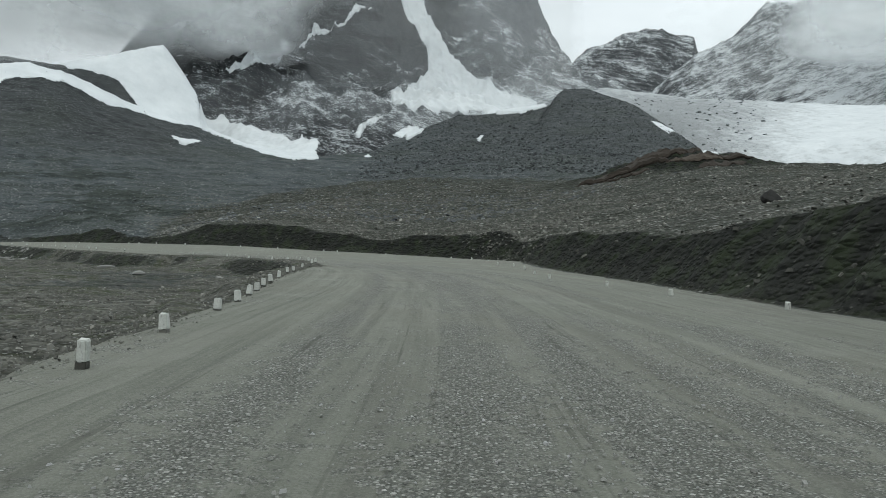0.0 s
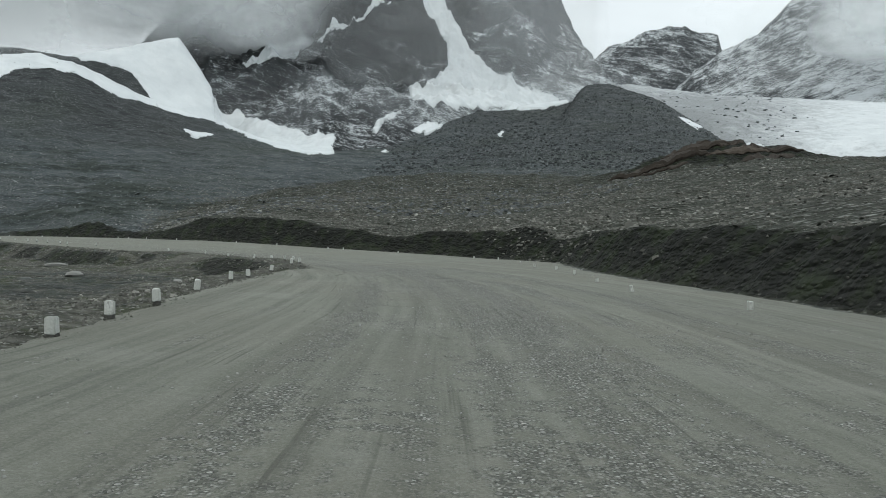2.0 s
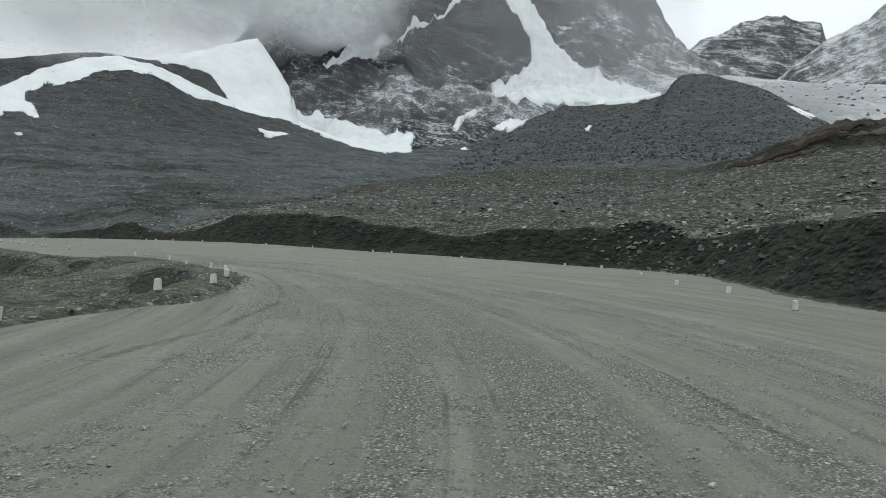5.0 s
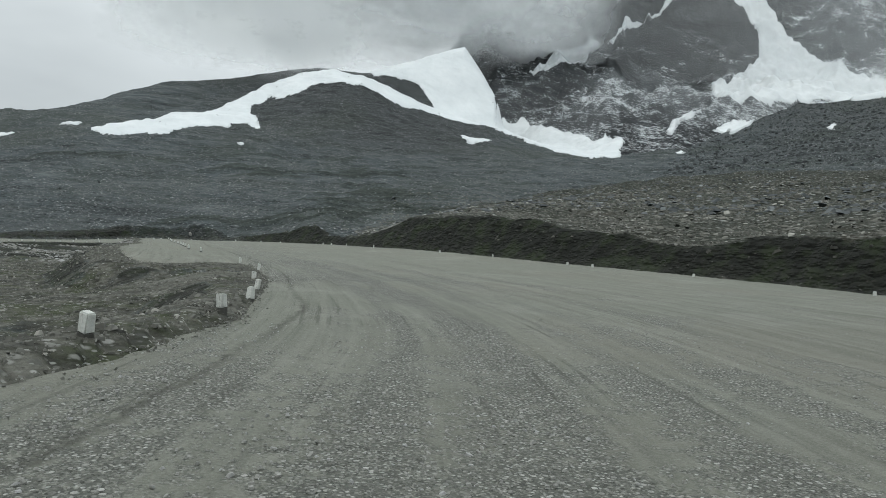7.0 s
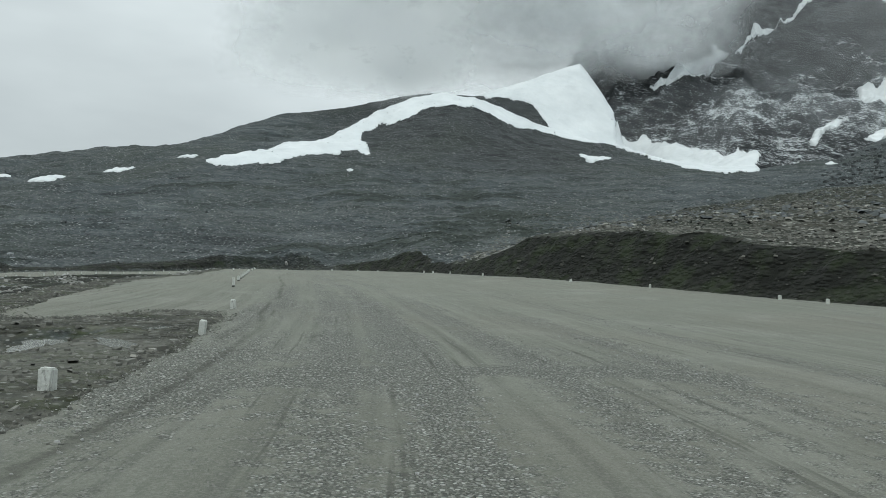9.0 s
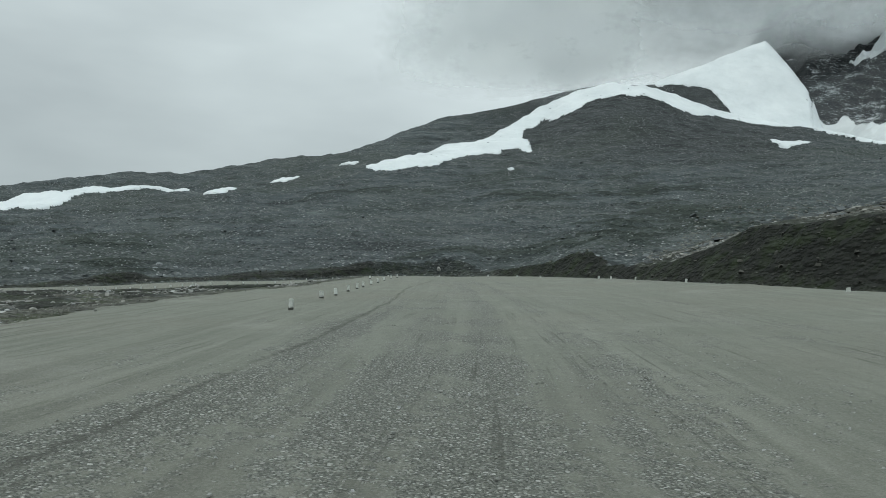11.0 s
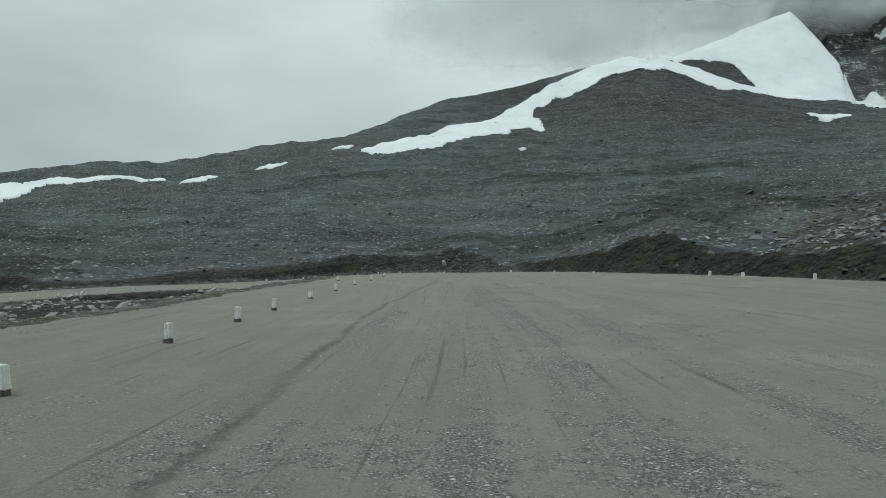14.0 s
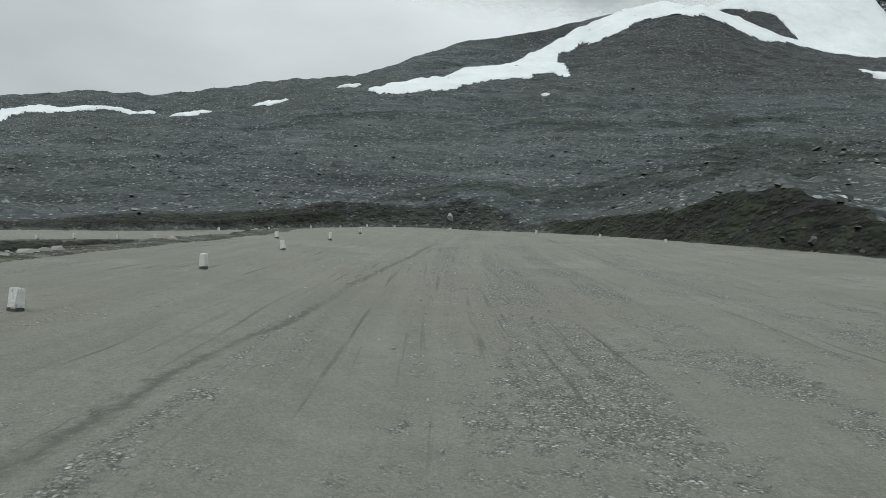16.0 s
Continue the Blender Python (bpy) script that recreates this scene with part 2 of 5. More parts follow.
# the line that traffic keeps to round the bend, and how high the road's outer edge is banked above it, by bearing
DRIVE = rounded([(0.5, -80), (0.3, 0), (0, 20), (-1.2, 45), (-5.5, 61), (-15.5, 79), (-37, 103), (-64, 127.5), (-90, 150), (-108, 168), (-121, 165), (-122, 150), (-119.6, 130), (-118.6, 110)], 3)
BANKED = [(-180, 0), (-140, 0), (-125, 0.0), (-110, 0.22), (-95, 0.42), (-80, 0.34), (-65, 0.32), (-50, 0.46), (-35, 0.64), (-22, 0.74), (-10, 0.86), (2, 1.03), (12, 1.12), (20, 1.05), (28, 0.93), (36, 0.6), (43, 0), (180, 0)]


def lay_along(x, y, line):
    """Signed distance across a line, to its right, and the way along it."""
    best, across, ahead, gone = np.full(x.shape, 1e9), np.zeros(x.shape), np.zeros(x.shape), 0.0
    for (ax, ay), (bx, by) in zip(line[:-1], line[1:]):
        ux, uy = bx - ax, by - ay
        length = math.hypot(ux, uy)
        s = np.clip(((x - ax) * ux + (y - ay) * uy) / length**2, 0, 1)
        d = np.hypot(x - ax - s * ux, y - ay - s * uy)
        side = np.sign((x - ax) * uy - (y - ay) * ux)
        near = d < best
        best = np.where(near, d, best)
        across, ahead = np.where(near, d * side, across), np.where(near, gone + s * length, ahead)
        gone += length
    return across, ahead


def road_level(x, y):
    """The road is level along the drive, banked up towards its outer edge round the bend, and drops away on its far leg."""
    x, y = np.asarray(x, float), np.asarray(y, float)
    z = -along(y, DESCENT, 1) * ease(14, 7, away(x, y, FAR_LEG))
    az, r = polar(x, y)
    high = along(az, BANKED, 1) * ease(400, 200, r)
    near = high > 0
    if near.any():
        px, py = x[near], y[near]
        right = np.clip(lay_along(px, py, DRIVE)[0], 0, None)
        gap = np.where(inside(px, py, ROAD_RING), away(px, py, OUTER_LINE), 0)
        rise = np.where(right > 0, right / np.maximum(right + gap, 0.01), 0)
        z[near] += high[near] * rise ** 1.3
    return z


def hillside(x, y):
    az, r = polar(x, y)
    return loft(az, r, [FOOT, BROW, SLOPE, CREST, CAP, DIP, BACK, FAR, RIM])


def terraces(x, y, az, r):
    """Low mossy scarps that follow the scree slope's contours, 0 to 1; their shade is painted from this too."""
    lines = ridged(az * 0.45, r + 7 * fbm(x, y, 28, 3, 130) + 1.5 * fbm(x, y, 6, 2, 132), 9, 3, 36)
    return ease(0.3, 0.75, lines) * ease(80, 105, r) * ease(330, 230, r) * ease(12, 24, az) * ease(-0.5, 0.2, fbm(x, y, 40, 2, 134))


def ground_parts(x, y):
    """Height of the ground, and how much of it is cut bank, turf slope and valley dirt."""
    near = np.hypot(x - HUB[0], y - HUB[1]) < 320
    out, inn, on = np.full(x.shape, 300.0), np.full(x.shape, 900.0), np.zeros(x.shape, bool)
    out[near], inn[near] = away(x[near], y[near], OUTER_LINE), away(x[near], y[near], INNER_LINE)
    on[near] = inside(x[near], y[near], ROAD_RING)
    az, r = polar(x, y)
    level = road_level(x, y)
    rise = ease(0, 60, out)
    wild = hillside(x, y) + rise * (1.6 * fbm(x, y, 46, 5, 3) + 0.5 * fbm(x, y, 7, 3, 9)) * ease(900, 260, r) + 0.3 * fbm(x, y, 5, 4, 21) + 0.7 * fbm(x, y, 18, 3, 5)
    wild += ease(110, 200, r) * ease(640, 390, r) * 1.4 * ridged(x * 0.45, y * 0.45, 14, 4, 31)
    wild += ease(95, 170, r) * ease(560, 380, r) * (0.9 * ridged(az * 1.6, r * 1.0, 11, 3, 35) + 0.5 * ridged(az * 5, r * 1.3, 5, 3, 37))
    wild += 0.5 * ease(34, 8, out) * ease(18, 24, az) * ease(45, 38, az) * fbm(x, y, 3, 3, 39)
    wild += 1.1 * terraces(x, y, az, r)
    knoll = np.exp(-(((x - 72) * 0.95 - (y - 222) * 0.31) / 27) ** 2 - (((x - 72) * 0.31 + (y - 222) * 0.95) / 10) ** 2)
    wild += 6.5 * knoll * (1 + 0.5 * ridged(x, y, 9, 3, 33))
    lip = out + 0.5 * fbm(x, y, 3.1, 3, 2)
    cut = level - 0.1 + 1.25 * np.clip(lip - 1.0, 0, 999) + 0.65 * ease(0.5, 4, out) * (fbm(x, y, 1.9, 4, 12, 0.65) + 0.5 * ridged(x, y, 1.6, 2, 15))
    outer = np.minimum(wild, cut)
    face = np.clip((wild - cut) * 1.5 + 0.9, 0, 1) * ease(0.4, 1.2, out) * (1 - 0.5 * ease(36, 40, az))
    face = np.maximum(face, 0.75 * ease(9, 3, out) * ease(0.6, 1.6, out) * ease(47, 52, az) * ease(110, 95, az))
    shallow = np.exp(-((x + 27.5) ** 2 + (y - 85) ** 2) / 30)
    fall = ease(1.3, 4.4, inn + 0.7 * fbm(x, y, 4, 3, 7))
    deep = (1.7 - 1.4 * shallow) * fall
    inner = level - deep + (1 - 0.9 * shallow) * (0.10 * ease(0, 1.5, inn) + 0.16 * ease(1, 6, inn)) * fbm(x, y, 3.0, 4, 8) + 0.35 * ease(3, 12, inn) * fbm(x, y, 11, 3, 4) + 0.09 * ease(0.6, 2, inn) * (1 - 0.7 * shallow) * fbm(x, y, 0.9, 3, 6)
    inner += 0.2 * ease(52, 58, y) * ease(80, 73, y) * np.exp(-(((inn - 0.5) / 0.8) ** 2))
    valley = ~on & (inn < out)
    h = np.where(valley, inner, outer)
    h = np.where(on, level - 0.35 * ease(0, 1.2, np.minimum(out, inn)), h)
    dark = np.where(valley, ease(0.04, 0.14, fall) * ease(0.995, 0.85, fall) * ease(0.7, 0.3, shallow) * 0.9 * ease(-0.5, 0.15, fbm(x, y, 6, 3, 17)) + 0.5 * ease(44, 54, y) * ease(80, 70, y) * ease(1, 4, inn) * ease(-0.4, 0.2, fbm(x, y, 9, 3, 14)) + 0.8 * ease(98, 108, y) * ease(0.5, 1.6, inn) * ease(-0.55, 0.0, fbm(x, y, 7, 3, 18)), np.maximum(face, 1.1 * np.sqrt(knoll)))
    return h, np.where(on, 0, dark), valley, out, inn, on


def ground_height(x, y):
    return ground_parts(np.atleast_1d(np.asarray(x, float)), np.atleast_1d(np.asarray(y, float)))[0]


# rock massif with hanging snow, its ledge and crest lost in cloud
MASSIF_FOOT = [(-16.8, 804, 93.9), (-11.6, 751, 127.8), (-6.3, 657, 116.4), (-1, 558, 90), (4.3, 456, 60.7), (8.5, 427, 54.6), (12.4, 439, 55.2), (18.1, 521, 56.5), (24.2, 578, 62.5), (36.5, 616, 55.5)]
MASSIF_LEDGE = [(-16.8, 883, 185.2), (-12.6, 857, 219.6), (-9.6, 836, 206.1), (-7.1, 810, 198.9), (-1.3, 780, 194.2), (3.9, 750, 188), (9.1, 740, 185.7), (10.7, 709, 178.2), (14, 683, 158.9), (20.4, 669, 155.6), (26, 730, 130), (30, 760, 90), (36.5, 798, 80)]
MASSIF_CREST = [(-16.9, 990, 221.2), (-13.4, 993, 263), (-12.5, 1001, 281.2), (-11, 1054, 316.7), (-8.9, 1136, 403.1), (-5.6, 1176, 557.3), (1.7, 1203, 697.7), (10, 1179, 696.3), (18, 1194, 560), (22, 1180, 400), (26, 1170, 260), (30, 1160, 170), (36.5, 1150, 120)]
MASSIF_BACK = [(-17, 1149, 153.8), (36.1, 1348, 138.2)]
MASSIF = [MASSIF_FOOT, MASSIF_LEDGE, MASSIF_CREST, MASSIF_BACK]
GLACIER = [
    [(-59.8, 466, 26), (-39.9, 498, 56.2), (-33.4, 490, 53.6), (-28.5, 497, 62.1), (-25.9, 524, 73.6), (-22.2, 604, 105.2), (-14.6, 697, 134.2), (-10.6, 750, 148.1)],
    [(-59.9, 544, 78), (-40.1, 576, 98.4), (-33.6, 570, 96), (-28.7, 590, 104.8), (-23.8, 643, 133.4), (-14.7, 777, 176.9), (-10.6, 829, 183.8)],
    [(-60.2, 1114, 172), (-34.9, 1140, 208), (-28.8, 1131, 222), (-22.6, 1124, 232), (-17.8, 1119, 249), (-13.1, 1115, 284), (-10.8, 1114, 298.4)],
    [(-60.2, 1554, 169), (-11, 1601, 256.1)],
]
NOTCHED = [
    [(-25.4, 2000, 303), (-4.8, 2001, 302.7)],
    [(-25.4, 2466, 475), (-4.9, 2466, 516.8)],
    [(-25.5, 2851, 618.3), (-20.8, 2852, 737.3), (-19.9, 2852, 793.1), (-19.6, 2850, 848.7), (-18.4, 2851, 867.1), (-17.1, 2848, 884), (-15.5, 2847, 859.1), (-14.1, 2845, 848.1), (-12.3, 2843, 816.1), (-10.6, 2840, 764.3), (-8, 2838, 646.5), (-4.9, 2838, 521.5)],
    [(-25.5, 3330, 320.5), (-5, 3331, 319.6)],
]
WHITE = [
    [(-60.2, 1295, 156), (-21.2, 1402, 226.4), (-15, 1402, 240.3)],
    [(-60.2, 1684, 429), (-29.5, 1760, 437.5), (-21.2, 1801, 384), (-15, 1801, 300.9)],
    [(-60.3, 2150, 500), (-37.7, 2205, 530), (-32.5, 2202, 590), (-30, 2199, 660), (-28, 2195, 716), (-26, 2193, 707), (-24.5, 2192, 688), (-22.9, 2189, 638.4), (-20.5, 2187, 590.2), (-18.2, 2187, 514.1), (-15.1, 2187, 375.3)],
    [(-60.3, 2720, 260), (-15.2, 2799, 244.4)],
]


def massif_height(x, y):
    az, r = polar(x, y)
    base = loft(az, r, MASSIF)
    low = along(az, MASSIF[0], 1)
    up = ease(0, 200, r - low)
    rib = ridged(x * 1.0, y * 0.55, 150, 5, 41) * 30 + ridged(x, y, 48, 4, 45) * 11
    return base + up * (rib + 5 * fbm(x, y, 9, 3, 47)) * ease(-20, -13, az + 4.0)


def glacier_height(x, y):
    az, r = polar(x, y)
    return loft(az, r, GLACIER) + 3.0 * fbm(x, y, 80, 4, 61) + 0.8 * ridged(x, y, 16, 3, 63)


def notched_height(x, y):
    az, r = polar(x, y)
    return loft(az, r, NOTCHED) + ease(2000, 2400, r) * ease(60, 0, np.abs(r - 2828) * 0.2 - 40) * (ridged(x, y * 0.5, 220, 5, 71) * 34 + ridged(x + y, y * 0.5, 70, 4, 75) * 11)


def white_height(x, y):
    az, r = polar(x, y)
    return loft(az, r, WHITE) + ease(1400, 1750, r) * (ridged(x, y * 0.6, 240, 5, 81) * 42 + ridged(x - y, y * 0.5, 80, 4, 85) * 11)


# ---- materials ----
def material(name):
    m = bpy.data.materials.new(name)
    m.use_nodes = True
    m.node_tree.nodes.clear()
    return m, m.node_tree.nodes, m.node_tree.links


def put(nodes, links, kind, **given):
    """A node with its inputs set: a value is written, a socket is linked."""
    n = nodes.new(kind)
    for key, value in given.items():
        key = key.replace("_", " ")
        if key in ("operation", "data type", "blend type", "attribute name", "feature", "distance", "noise dimensions"):
            key = key.replace(" ", "_")
            if key == "operation":
                n.operation = value
            elif key == "data_type":
                n.data_type = value
            elif key == "blend_type":
                n.blend_type = value
            elif key == "attribute_name":
                n.attribute_name = value
            elif key == "feature":
                n.feature = value
        elif isinstance(value, bpy.types.NodeSocket):
            links.new(value, n.inputs[key])
        else:
            n.inputs[key].default_value = value
    return n


class Shader:
    """Short ways to wire a procedural material on object-space metres."""

    def __init__(self, name):
        self.m, self.n, self.l = material(name)
        self.place = self.n.new("ShaderNodeTexCoord").outputs["Object"]

    def noise(self, scale, detail=4, rough=0.55, stretch=None, dip=0.0):
        v = self.place
        if dip:
            v = put(self.n, self.l, "ShaderNodeMapping", Vector=v, Rotation=(0, dip, 0)).outputs[0]
        if stretch:
            v = put(self.n, self.l, "ShaderNodeMapping", Vector=v, Scale=stretch).outputs[0]
        return put(self.n, self.l, "ShaderNodeTexNoise", Vector=v, Scale=scale, Detail=detail, Roughness=rough).outputs["Fac"]

    def cells(self, scale, stretch=None, jitter=1.0):
        v = self.place
        if stretch:
            v = put(self.n, self.l, "ShaderNodeMapping", Vector=v, Scale=stretch).outputs[0]
        return put(self.n, self.l, "ShaderNodeTexVoronoi", Vector=v, Scale=scale, Randomness=jitter)

    def one(self, cells):
        """An even random value for each cell."""
        n = self.n.new("ShaderNodeSeparateColor")
        self.l.new(cells.outputs["Color"], n.inputs[0])
        return n.outputs[0]

    def ramp(self, fac, *stops):
        r = self.n.new("ShaderNodeValToRGB")
        self.l.new(fac, r.inputs["Fac"])
        while len(r.color_ramp.elements) < len(stops):
            r.color_ramp.elements.new(0.5)
        for e, (at, c) in zip(r.color_ramp.elements, stops):
            e.position, e.color = at, (*c, 1) if isinstance(c, tuple) else (c, c, c, 1)
        return r.outputs["Color"]

    def span(self, fac, a, b, c=0.0, d=1.0):
        n = put(self.n, self.l, "ShaderNodeMapRange", Value=fac, From_Min=a, From_Max=b, To_Min=c, To_Max=d)
        return n.outputs[0]

    def math(self, op, a, b=0.0):
        n = self.n.new("ShaderNodeMath")
        n.operation = op
        for k, v in enumerate((a, b)):
            if isinstance(v, bpy.types.NodeSocket):
                self.l.new(v, n.inputs[k])
            else:
                n.inputs[k].default_value = v
        return n.outputs[0]

    def mix(self, fac, a, b, way="MIX"):
        n = self.n.new("ShaderNodeMix")
        n.data_type, n.blend_type = "RGBA", way
        for k, v in ((0, fac), (6, a), (7, b)):
            if isinstance(v, bpy.types.NodeSocket):
                self.l.new(v, n.inputs[k])
            else:
                n.inputs[k].default_value = (*v, 1) if isinstance(v, tuple) else v
        return n.outputs[2]

    def attr(self, name):
        n = self.n.new("ShaderNodeAttribute")
        n.attribute_name = name
        return n.outputs["Fac"]

    def steep(self):
        """Height part of the surface's normal: 1 on the flat, 0 on a wall."""
        g = self.n.new("ShaderNodeNewGeometry")
        s = self.n.new("ShaderNodeSeparateXYZ")
        self.l.new(g.outputs["Normal"], s.inputs[0])
        return s.outputs["Z"]

    def finish(self, colour, rough=0.9, height=None, depth=0.05, metal=0.0, gloss=0.3):
        b = self.n.new("ShaderNodeBsdfPrincipled")
        for key, v in (("Base Color", colour), ("Roughness", rough), ("Metallic", metal), ("Specular IOR Level", gloss)):
            if isinstance(v, bpy.types.NodeSocket):
                self.l.new(v, b.inputs[key])
            else:
                b.inputs[key].default_value = (*v, 1) if isinstance(v, tuple) else v
        if height is not None:
            self.l.new(put(self.n, self.l, "ShaderNodeBump", Height=height, Distance=depth).outputs[0], b.inputs["Normal"])
        self.l.new(b.outputs[0], self.n.new("ShaderNodeOutputMaterial").inputs[0])
        return self.m


def gravel_material():
    """Dust packed by wheels under patches of loose gravel, drawn out along the road."""
    s = Shader("packed_gravel")
    lane = s.n.new("ShaderNodeAttribute")
    lane.attribute_name = "track"

    def drawn(scale, detail, rough):
        long = put(s.n, s.l, "ShaderNodeMapping", Vector=lane.outputs["Vector"], Scale=(1.0, 0.28, 1.0)).outputs[0]
        return put(s.n, s.l, "ShaderNodeTexNoise", Vector=long, Scale=scale, Detail=detail, Roughness=rough).outputs["Fac"]

    calm = s.span(s.attr("calm"), 0.0, 1.0, 1.0, 0.35)
    streak, stripes = drawn(0.9, 5, 0.62), drawn(3.6, 4, 0.65)
    cobbles, stones, grit = s.cells(13), s.cells(23), s.cells(48)
    fine, mottle, patch = s.noise(90, 3, 0.7), s.noise(3.5, 6, 0.72), s.noise(0.3, 6, 0.65)
    lying = s.math("ADD", s.span(s.attr("loose"), 0.0, 1.0, -0.14, 0.4), s.math("ADD", s.span(streak, 0.2, 0.8, -0.3, 0.3), s.math("ADD", s.span(patch, 0.2, 0.8, -0.3, 0.3), s.span(mottle, 0.2, 0.8, -0.35, 0.35))))
    loose = s.span(lying, 0.0, 0.2)
    dust = s.ramp(patch, (0.3, (0.158, 0.164, 0.136)), (0.7, (0.206, 0.211, 0.176)))
    dust = s.mix(s.math("MULTIPLY", calm, s.span(stripes, 0.34, 0.5, 0.6, 0.0)), dust, (0.232, 0.235, 0.205))
    dust = s.mix(s.math("MULTIPLY", calm, s.span(stripes, 0.5, 0.66, 0.0, 0.8)), dust, (0.108, 0.111, 0.096))
    dust = s.mix(s.span(s.noise(0.09, 3), 0.45, 0.65, 0.0, 0.4), dust, (0.182, 0.166, 0.138))
    dust = s.mix(s.span(mottle, 0.45, 0.7, 0.0, 0.45), dust, (0.118, 0.121, 0.105))
    dust = s.mix(s.math("MULTIPLY", s.span(s.noise(0.22, 5, 0.65), 0.54, 0.66), 0.5), dust, (0.255, 0.258, 0.228))
    wheels = drawn(1.5, 3, 0.6)
    dust = s.mix(s.math("MULTIPLY", calm, s.span(wheels, 0.52, 0.64, 0.0, 0.55)), dust, (0.122, 0.120, 0.102))
    dust = s.mix(s.math("MULTIPLY", calm, s.span(wheels, 0.46, 0.36, 0.0, 0.45)), dust, (0.24, 0.242, 0.208))
    pebbles = s.ramp(s.one(grit), (0.0, (0.07, 0.073, 0.064)), (0.5, (0.185, 0.189, 0.165)), (1.0, (0.40, 0.40, 0.36)))
    colour = s.mix(s.span(loose, 0.0, 1.0, 0.16, 0.9), dust, pebbles)
    near, far = stones.outputs["Distance"], cobbles.outputs["Distance"]
    lumps = s.ramp(s.one(stones), (0.4, (0.10, 0.103, 0.094)), (0.55, (0.27, 0.273, 0.248)), (0.8, (0.45, 0.45, 0.415)), (1.0, (0.68, 0.675, 0.64)))
    # shade in the gaps between loose stones, put into the colour
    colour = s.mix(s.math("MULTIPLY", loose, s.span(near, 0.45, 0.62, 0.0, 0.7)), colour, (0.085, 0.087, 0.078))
    colour = s.mix(s.math("MULTIPLY", s.math("MULTIPLY", loose, s.span(s.one(stones), 0.38, 0.42)), s.span(near, 0.3, 0.44, 0.95, 0.0)), colour, lumps)
    few = s.math("MULTIPLY", s.span(far, 0.3, 0.38, 1.0, 0.0), s.span(s.one(cobbles), 0.7, 0.74))
    # dark ring painted round each cobble as its contact shade
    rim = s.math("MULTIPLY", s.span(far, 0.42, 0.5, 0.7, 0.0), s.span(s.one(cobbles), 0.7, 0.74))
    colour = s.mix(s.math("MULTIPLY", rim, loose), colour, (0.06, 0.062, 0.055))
    colour = s.mix(s.math("MULTIPLY", few, s.span(loose, 0.0, 1.0, 0.1, 0.95)), colour, s.ramp(s.one(cobbles), (0.7, (0.12, 0.12, 0.109)), (0.85, (0.3, 0.3, 0.275)), (1.0, (0.54, 0.53, 0.5))))
    colour = s.mix(s.span(fine, 0.4, 0.72, 0.0, 0.3), colour, (0.085, 0.088, 0.076))
    scuffs = drawn(5.5, 3, 0.6)
    colour = s.mix(s.math("MULTIPLY", s.span(scuffs, 0.60, 0.68, 0.0, 0.6), s.span(patch, 0.36, 0.5)), colour, (0.075, 0.076, 0.064))
    rut = s.math("ABSOLUTE", s.math("ADD", s.attr("rut"), s.span(mottle, 0.2, 0.8, -0.16, 0.16)))
    colour = s.mix(s.math("MULTIPLY", s.span(rut, 0.02, 0.14, 0.62, 0.0), s.span(patch, 0.38, 0.52, 0.4, 1.0)), colour, (0.062, 0.062, 0.052))
    bump = s.math("ADD", s.math("MULTIPLY", s.span(stones.outputs["Distance"], 0.0, 0.5, 1.0, 0.0), s.span(loose, 0, 1, 0.12, 1.0)), s.math("MULTIPLY", fine, 0.3))
    return s.finish(colour, 0.95, s.math("ADD", bump, s.math("MULTIPLY", mottle, 0.8)), 0.05, gloss=0.2)


